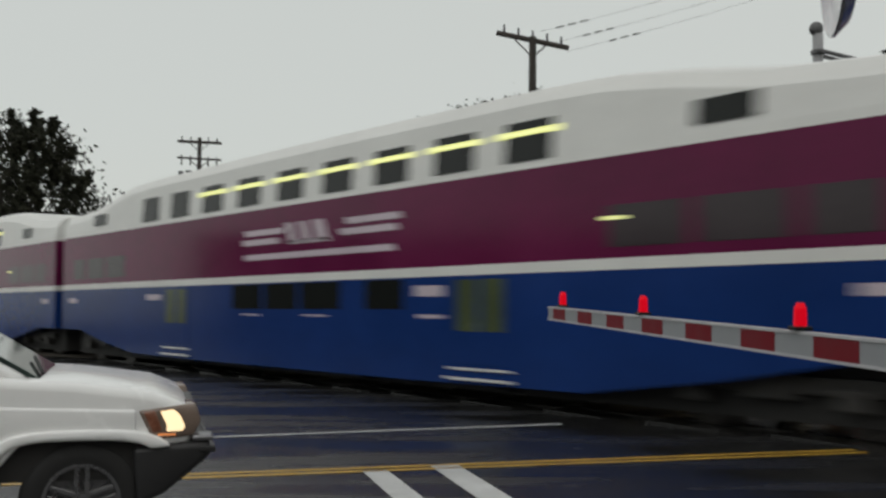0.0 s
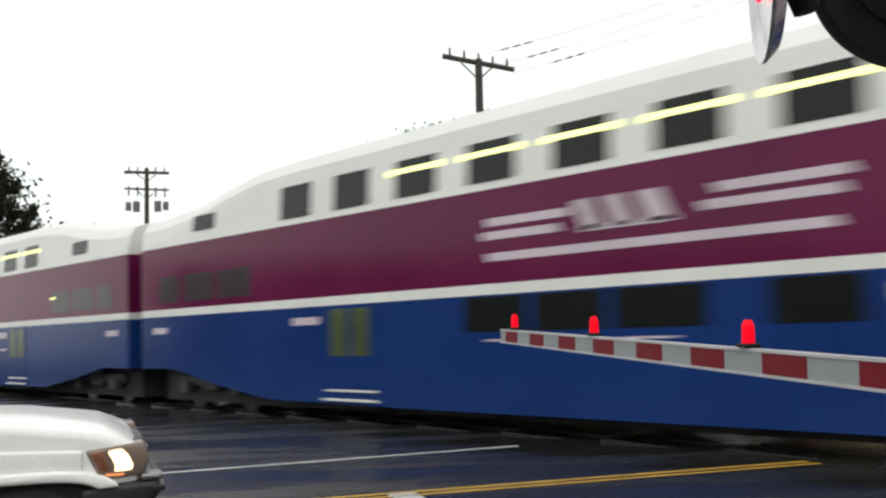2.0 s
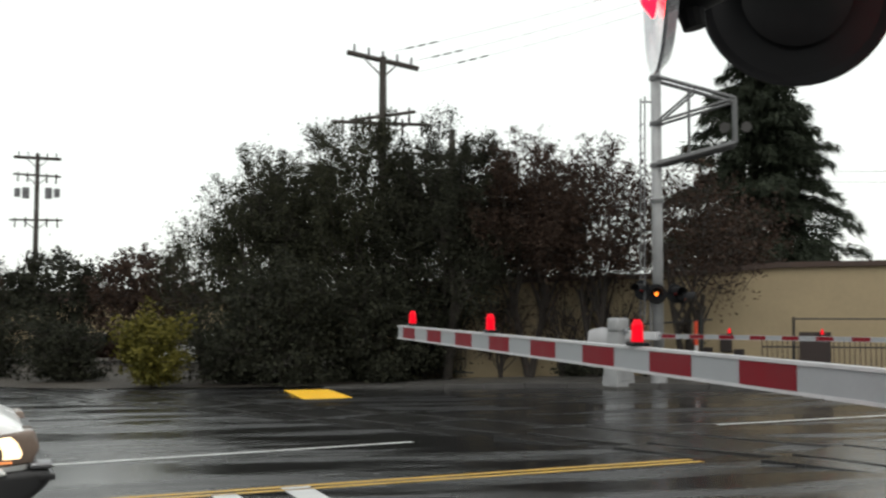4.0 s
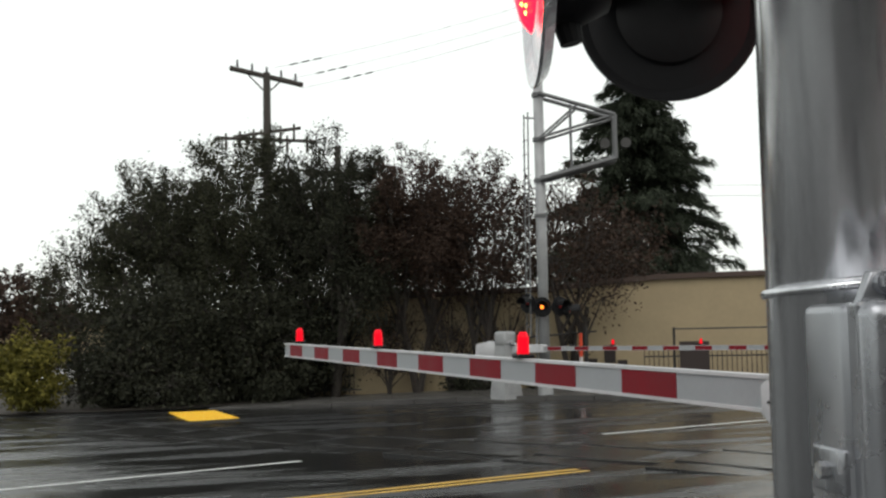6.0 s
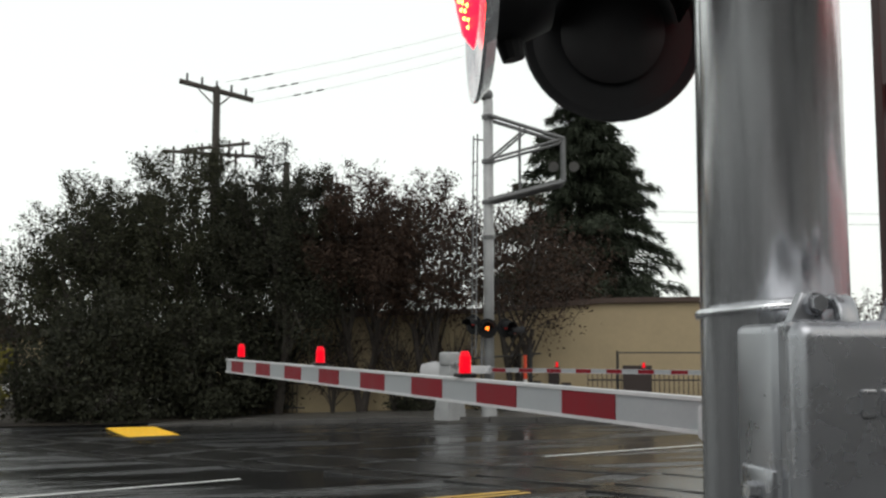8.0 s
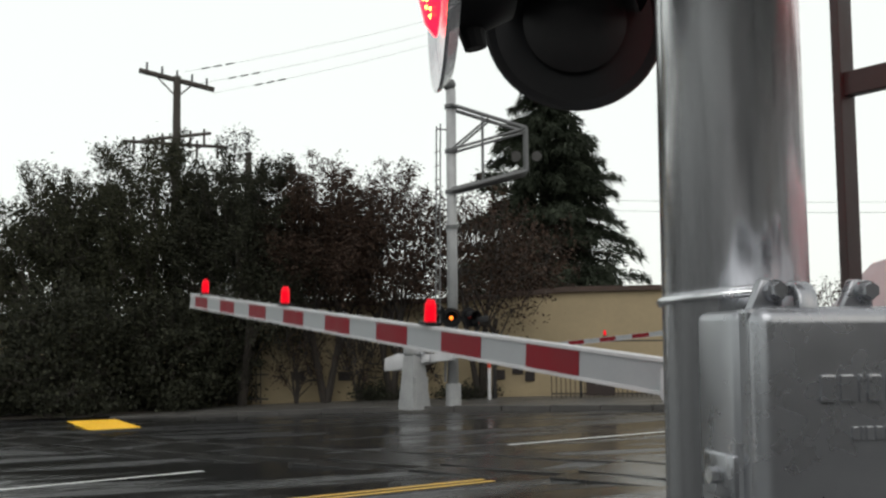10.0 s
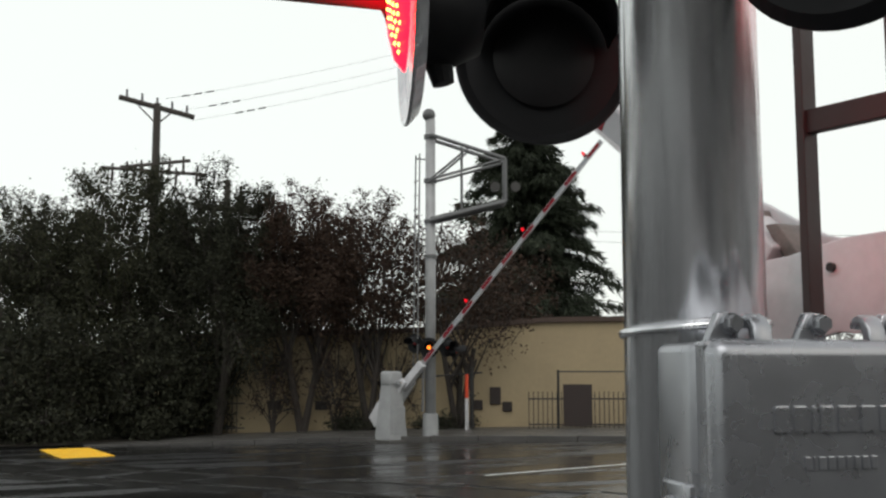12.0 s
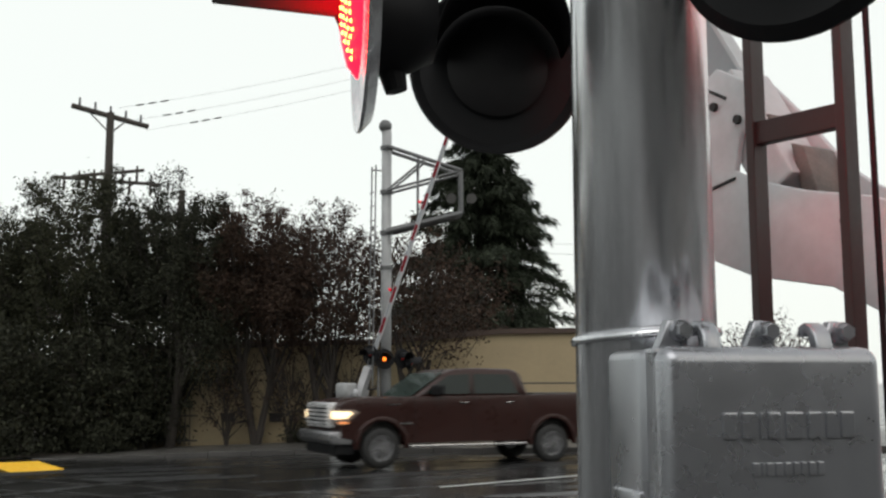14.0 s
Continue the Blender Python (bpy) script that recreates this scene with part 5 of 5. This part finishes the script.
def broadleaf(x, y, height, width, leaf, label, seed, count=16000, size=0.07, low=0.1, lobes=15, twigs=360, wisps=80, name="broadleaf_tree"):
    """Several stems, limbs to a handful of lobes, twigs all over each lobe, and leaf blades on the twigs."""
    rng = np.random.default_rng(seed)
    t = thing(name, label, "tree", pose(x, y, G(x, y)), "trees and shrubs")
    bm = bmesh.new()
    r = 0.017 * height
    stems = []
    for s in range(3):
        a = rng.uniform(0, 6.28)
        base = Vector((0.0, 0.0, -0.1))
        mid = Vector((width * 0.13 * math.cos(a), width * 0.13 * math.sin(a), height * 0.4))
        add_rod(bm, base, mid, r, r * 0.65, 7)
        stems.append((base, mid))
    tips, rads = [], []
    for k in range(lobes):
        f = low + (0.9 - low) * (k + 0.5) / lobes
        spread = width * 0.5 * (0.9 * math.sin(math.pi * (0.2 + 0.72 * f)) + 0.1)
        b, q = k * 2.4 + rng.uniform(-0.5, 0.5), rng.uniform(0.35, 0.75)
        c = Vector((math.cos(b) * spread * q, math.sin(b) * spread * q, height * f * 0.95))
        R = width * rng.uniform(0.17, 0.25)
        base, mid = stems[k % 3]
        start = base.lerp(mid, min(1.0, max(0.3, f)))
        add_rod(bm, start, c, r * 0.5, r * 0.12, 6)
        for j in range(twigs // lobes):
            v = Vector(rng.normal(size=3)).normalized()
            e = c + Vector((v.x, v.y, v.z * 0.85)) * R * rng.uniform(0.45, 1.15)
            e.z = max(0.25, min(e.z, height * 1.02))
            if j % 3 == 0:
                add_rod(bm, c, e, 0.018, 0.006, 4)
            tips.append(tuple(e))
            rads.append(rng.uniform(0.2, 0.6) * width / 4.5)
    for k in range(wisps):
        b, fr = rng.uniform(0, 6.28), rng.uniform(0.5, 1.0)
        rr = width * 0.46 * math.sqrt(max(0.04, 1 - (fr - 0.45) ** 2 * 3.0)) * rng.uniform(0.4, 1.0)
        p = Vector((math.cos(b) * rr, math.sin(b) * rr, height * fr * 0.92))
        e = p + Vector((math.cos(b) * 0.35, math.sin(b) * 0.35, rng.uniform(0.35, 1.0)))
        add_rod(bm, p * 0.9, e, 0.014, 0.004, 4)
        for q in (0.4, 0.7, 1.0):
            tips.append(tuple(p.lerp(e, q)))
            rads.append(rng.uniform(0.12, 0.25))
    part("trunk", bm, M_BARK, t)
    v, f = leaf_cloud(rng, tips, rads, count, size)
    tagged(sheet_from("crown", v, f, leaf, t), kind="stuff")
    return t


broadleaf(-0.3, 33.6, 6.9, 4.4, M_LEAF_OLIVE, "olive-leaved tree with a thin uneven crown", 1, 34000, 0.044)
broadleaf(-2.2, 34.2, 5.0, 3.4, M_LEAF_OLIVE, "small olive-leaved tree at the end of the row", 24, 16000, 0.044)
broadleaf(2.4, 32.6, 7.9, 4.9, M_LEAF_OLIVE, "tall dark olive-green tree above the tracks", 2, 56000, 0.044)
broadleaf(4.9, 31.1, 7.4, 4.8, M_LEAF_DARK, "dark leafy tree with bare twigs on top", 3, 56000, 0.044, low=0.3)
broadleaf(7.2, 30.4, 6.9, 4.4, M_LEAF_BROWN, "russet-leaved tree half bare in winter", 4, 46000, 0.044, low=0.5)
broadleaf(9.0, 29.8, 6.5, 3.6, M_LEAF_BROWN, "thin russet tree with gaps in its crown", 5, 20000, 0.048, low=0.5)
broadleaf(0.8, 36.0, 6.8, 5.4, M_LEAF_DARK, "dark tree behind the front row", 6, 24000, 0.09)
broadleaf(5.0, 36.5, 7.0, 6.0, M_LEAF_DARK, "dark tree behind the front row", 7, 24000, 0.09)
broadleaf(8.2, 36.0, 6.0, 4.4, M_LEAF_DARK, "dark tree behind the russet trees", 25, 15000, 0.08, low=0.35)
broadleaf(0.2, 30.2, 3.3, 4.2, M_LEAF_DARK, "dark undergrowth below the trees", 15, 18000, 0.06, low=0.05, wisps=10, name="shrub")
broadleaf(2.7, 30.4, 2.9, 2.8, M_LEAF_DARK, "dark undergrowth below the trees", 16, 14000, 0.06, low=0.05, wisps=10, name="shrub")
broadleaf(4.3, 31.5, 3.0, 2.4, M_LEAF_DARK, "dark undergrowth behind the trunks", 26, 9000, 0.06, low=0.1, wisps=20, name="shrub")
broadleaf(14.6, 33.0, 6.0, 4.0, M_LEAF_BROWN, "sparse russet tree before the beige wall", 8, 5000, low=0.42, wisps=25)
broadleaf(11.4, 29.0, 6.0, 4.4, M_LEAF_BROWN, "russet tree with drooping twigs before the wall", 17, 7500, 0.06, low=0.45, wisps=90)
broadleaf(11.0, 29.2, 0.4, 2.4, M_LEAF_DARK, "low dark plants along the wall foot", 19, 1500, 0.05, low=0.05, wisps=4, name="shrub")
broadleaf(6.4, 30.6, 2.5, 1.9, M_LEAF_BROWN, "thin bare-stemmed sapling before the wall", 21, 1000, 0.05, low=0.3, wisps=50, name="sapling")
broadleaf(8.1, 30.1, 2.2, 1.8, M_LEAF_BROWN, "thin bare-stemmed sapling before the wall", 22, 600, 0.05, low=0.35, wisps=60, name="sapling")
broadleaf(9.7, 29.6, 2.1, 1.7, M_LEAF_BROWN, "thin bare-stemmed sapling before the wall", 23, 600, 0.05, low=0.4, wisps=60, name="sapling")
broadleaf(8.8, 30.2, 0.5, 2.0, M_LEAF_DARK, "low dark plants along the wall foot", 20, 2500, 0.05, low=0.05, wisps=4, name="shrub")
broadleaf(-22.0, 58.0, 12.4, 9.5, M_LEAF_DARK, "large dark tree beside the railway", 9, 26000, 0.16)
broadleaf(-9.8, 50.0, 4.6, 5.5, M_LEAF_DARK, "low dark tree by the parked cars", 10, 10000, 0.11)
broadleaf(-5.8, 49.0, 4.7, 5.5, M_LEAF_BROWN, "low brownish tree by the parked cars", 11, 9000, 0.11)
broadleaf(-14.5, 53.0, 4.6, 6.0, M_LEAF_BROWN, "low brownish tree by the far wall", 12, 9000, 0.11)
broadleaf(-3.3, 29.6, 1.9, 1.8, M_LEAF_YELLOW, "yellow-green rounded shrub beside the track", 13, 11000, 0.06, wisps=8, name="shrub")
broadleaf(-6.2, 33.6, 1.7, 2.6, M_LEAF_DARK, "low dark shrub beside the track", 27, 8000, 0.06, low=0.05, wisps=10, name="shrub")
broadleaf(-9.6, 36.6, 2.0, 3.4, M_LEAF_DARK, "low dark shrub beside the track", 28, 9000, 0.07, low=0.05, wisps=10, name="shrub")
broadleaf(-1.4, 30.4, 1.5, 2.2, M_LEAF_DARK, "low dark shrub under the olive trees", 29, 7000, 0.05, low=0.05, wisps=8, name="shrub")
broadleaf(28.0, 34.0, 3.9, 5.0, M_LEAF_BROWN, "thin bare tree far behind the gate", 14, 1500, low=0.3)


def conifer(x, y, height, width, seed):
    rng = np.random.default_rng(seed)
    z0 = G(x, y)
    t = thing("conifer_tree", "tall dark conifer with drooping tiered branches", "tree", pose(x, y, z0), "trees and shrubs")
    bm = bmesh.new()
    add_rod(bm, (0, 0, -0.2), (0, 0, height), 0.4, 0.04, 10)
    verts, faces = [], []
    n = 310
    for i in range(n):
        f = (i + 0.5) / n
        z = height * (0.12 + 0.86 * f) + rng.uniform(-0.25, 0.25)
        a = rng.uniform(0, 6.28)
        L = width * 0.5 * min(1.0, (1 - f) * 1.5) ** 0.8 * rng.choice([0.45, 0.7, 0.9, 1.05, 1.18]) + 0.3
        d = np.array([math.cos(a), math.sin(a), 0])
        p0 = np.array([0, 0, z])
        p1 = p0 + d * L + np.array([0, 0, rng.uniform(-0.32, 0.1) * L])
        add_rod(bm, p0, p1, 0.05 * (1 - f) + 0.015, 0.01, 4)
        m = int(90 + 220 * L / 3)
        for j in range(m):
            k = rng.random() ** 0.6
            c = p0 + (p1 - p0) * k + np.array([0, 0, 0.1 * L * math.sin(k * 3.1)])
            s = np.array([-d[1], d[0], 0])
            w = (rng.random() - 0.5) * 0.6 * L * (1.15 - k)
            c = c + s * w + np.array([0, 0, -abs(w) * 0.25 + rng.normal() * 0.1])
            ax = d * rng.uniform(0.1, 0.25) + s * np.sign(w) * 0.12 + np.array([0, 0, rng.uniform(-0.3, 0.05)])
            bx = np.cross(ax, rng.normal(size=3))
            bx = bx / np.linalg.norm(bx) * 0.024
            q = len(verts)
            verts += [tuple(c - bx), tuple(c + ax * 0.5 - bx * 1.2), tuple(c + ax * 1.3), tuple(c + bx)]
            faces.append((q, q + 1, q + 2, q + 3))
    part("trunk", bm, M_BARK, t)
    tagged(sheet_from("needles", verts, faces, M_NEEDLE, t), kind="stuff")


conifer(18.97, 40.70, 13.2, 7.05, 21)


# ---- what moves ----
def train_pose(u):
    p = TN * SC + TD * u
    z = -0.014 * u + 0.02
    return pose(p.x, p.y, z, 0, 0.8, YAW_T + 90)


def gate_pose(pivot, yaw, up):
    return pose(*pivot, 0, -up, yaw + 90)


def pickup_pose(s):
    dv = Vector((-0.9986, -0.052, 0))
    p = Vector((9.24, 21.2, 0)) + dv * s
    return pose(p.x, p.y, G(p.x, p.y), 0, 0, 182)


def motions():
    for k, ob in enumerate(TRAIN):
        rows = []
        for t in (0.0, 2.0, 4.0, 14.0):
            rows.append((t, train_pose(19.68 + 24.1 * (t - 3.0) + CAR * k)))
        walk(ob, rows)
    ups = ((0.0, 0.9), (9.4, 0.9), (10.0, 4.5), (10.4, 10.8), (10.8, 18.0), (11.0, 21.3), (11.5, 29.8), (12.0, 37.0), (12.5, 43.5), (13.0, 49.5), (13.5, 54.5), (14.0, 58.5))
    walk(NEAR_GATE, [(t, gate_pose(NEAR_PIVOT, NEAR_YAW, a)) for t, a in ups])
    ups = ((0.0, 0.0), (9.4, 0.0), (10.0, 5.0), (10.4, 12.5), (10.8, 20.5), (11.0, 25.0), (11.5, 35.5), (12.0, 44.0), (12.5, 51.5), (13.0, 57.5), (13.5, 62.5), (14.0, 66.5))
    walk(FAR_GATE, [(t, gate_pose(FAR_PIVOT, FAR_YAW, a)) for t, a in ups])
    way = ((0.0, -20.5), (9.8, -20.5), (10.5, -18.5), (11.0, -15.9), (11.5, -13.2), (12.0, -10.6), (12.5, -8.0), (13.0, -5.5), (13.5, -2.85), (14.0, 0.0))
    walk(PICKUP, [(t, pickup_pose(s)) for t, s in way])
    times = [0.0] + [9.8 + 0.1 * k for k in range(43)]
    for ob in PICKUP_WHEELS:
        x, y, r = ob.location
        rows = []
        for t in times:
            s = float(np.interp(t, [a for a, b in way], [b for a, b in way]))
            rows.append((t, pose(x, y, r, 0, math.degrees((s + 20.5) / 0.4), 0)))
        walk(ob, rows)


motions()
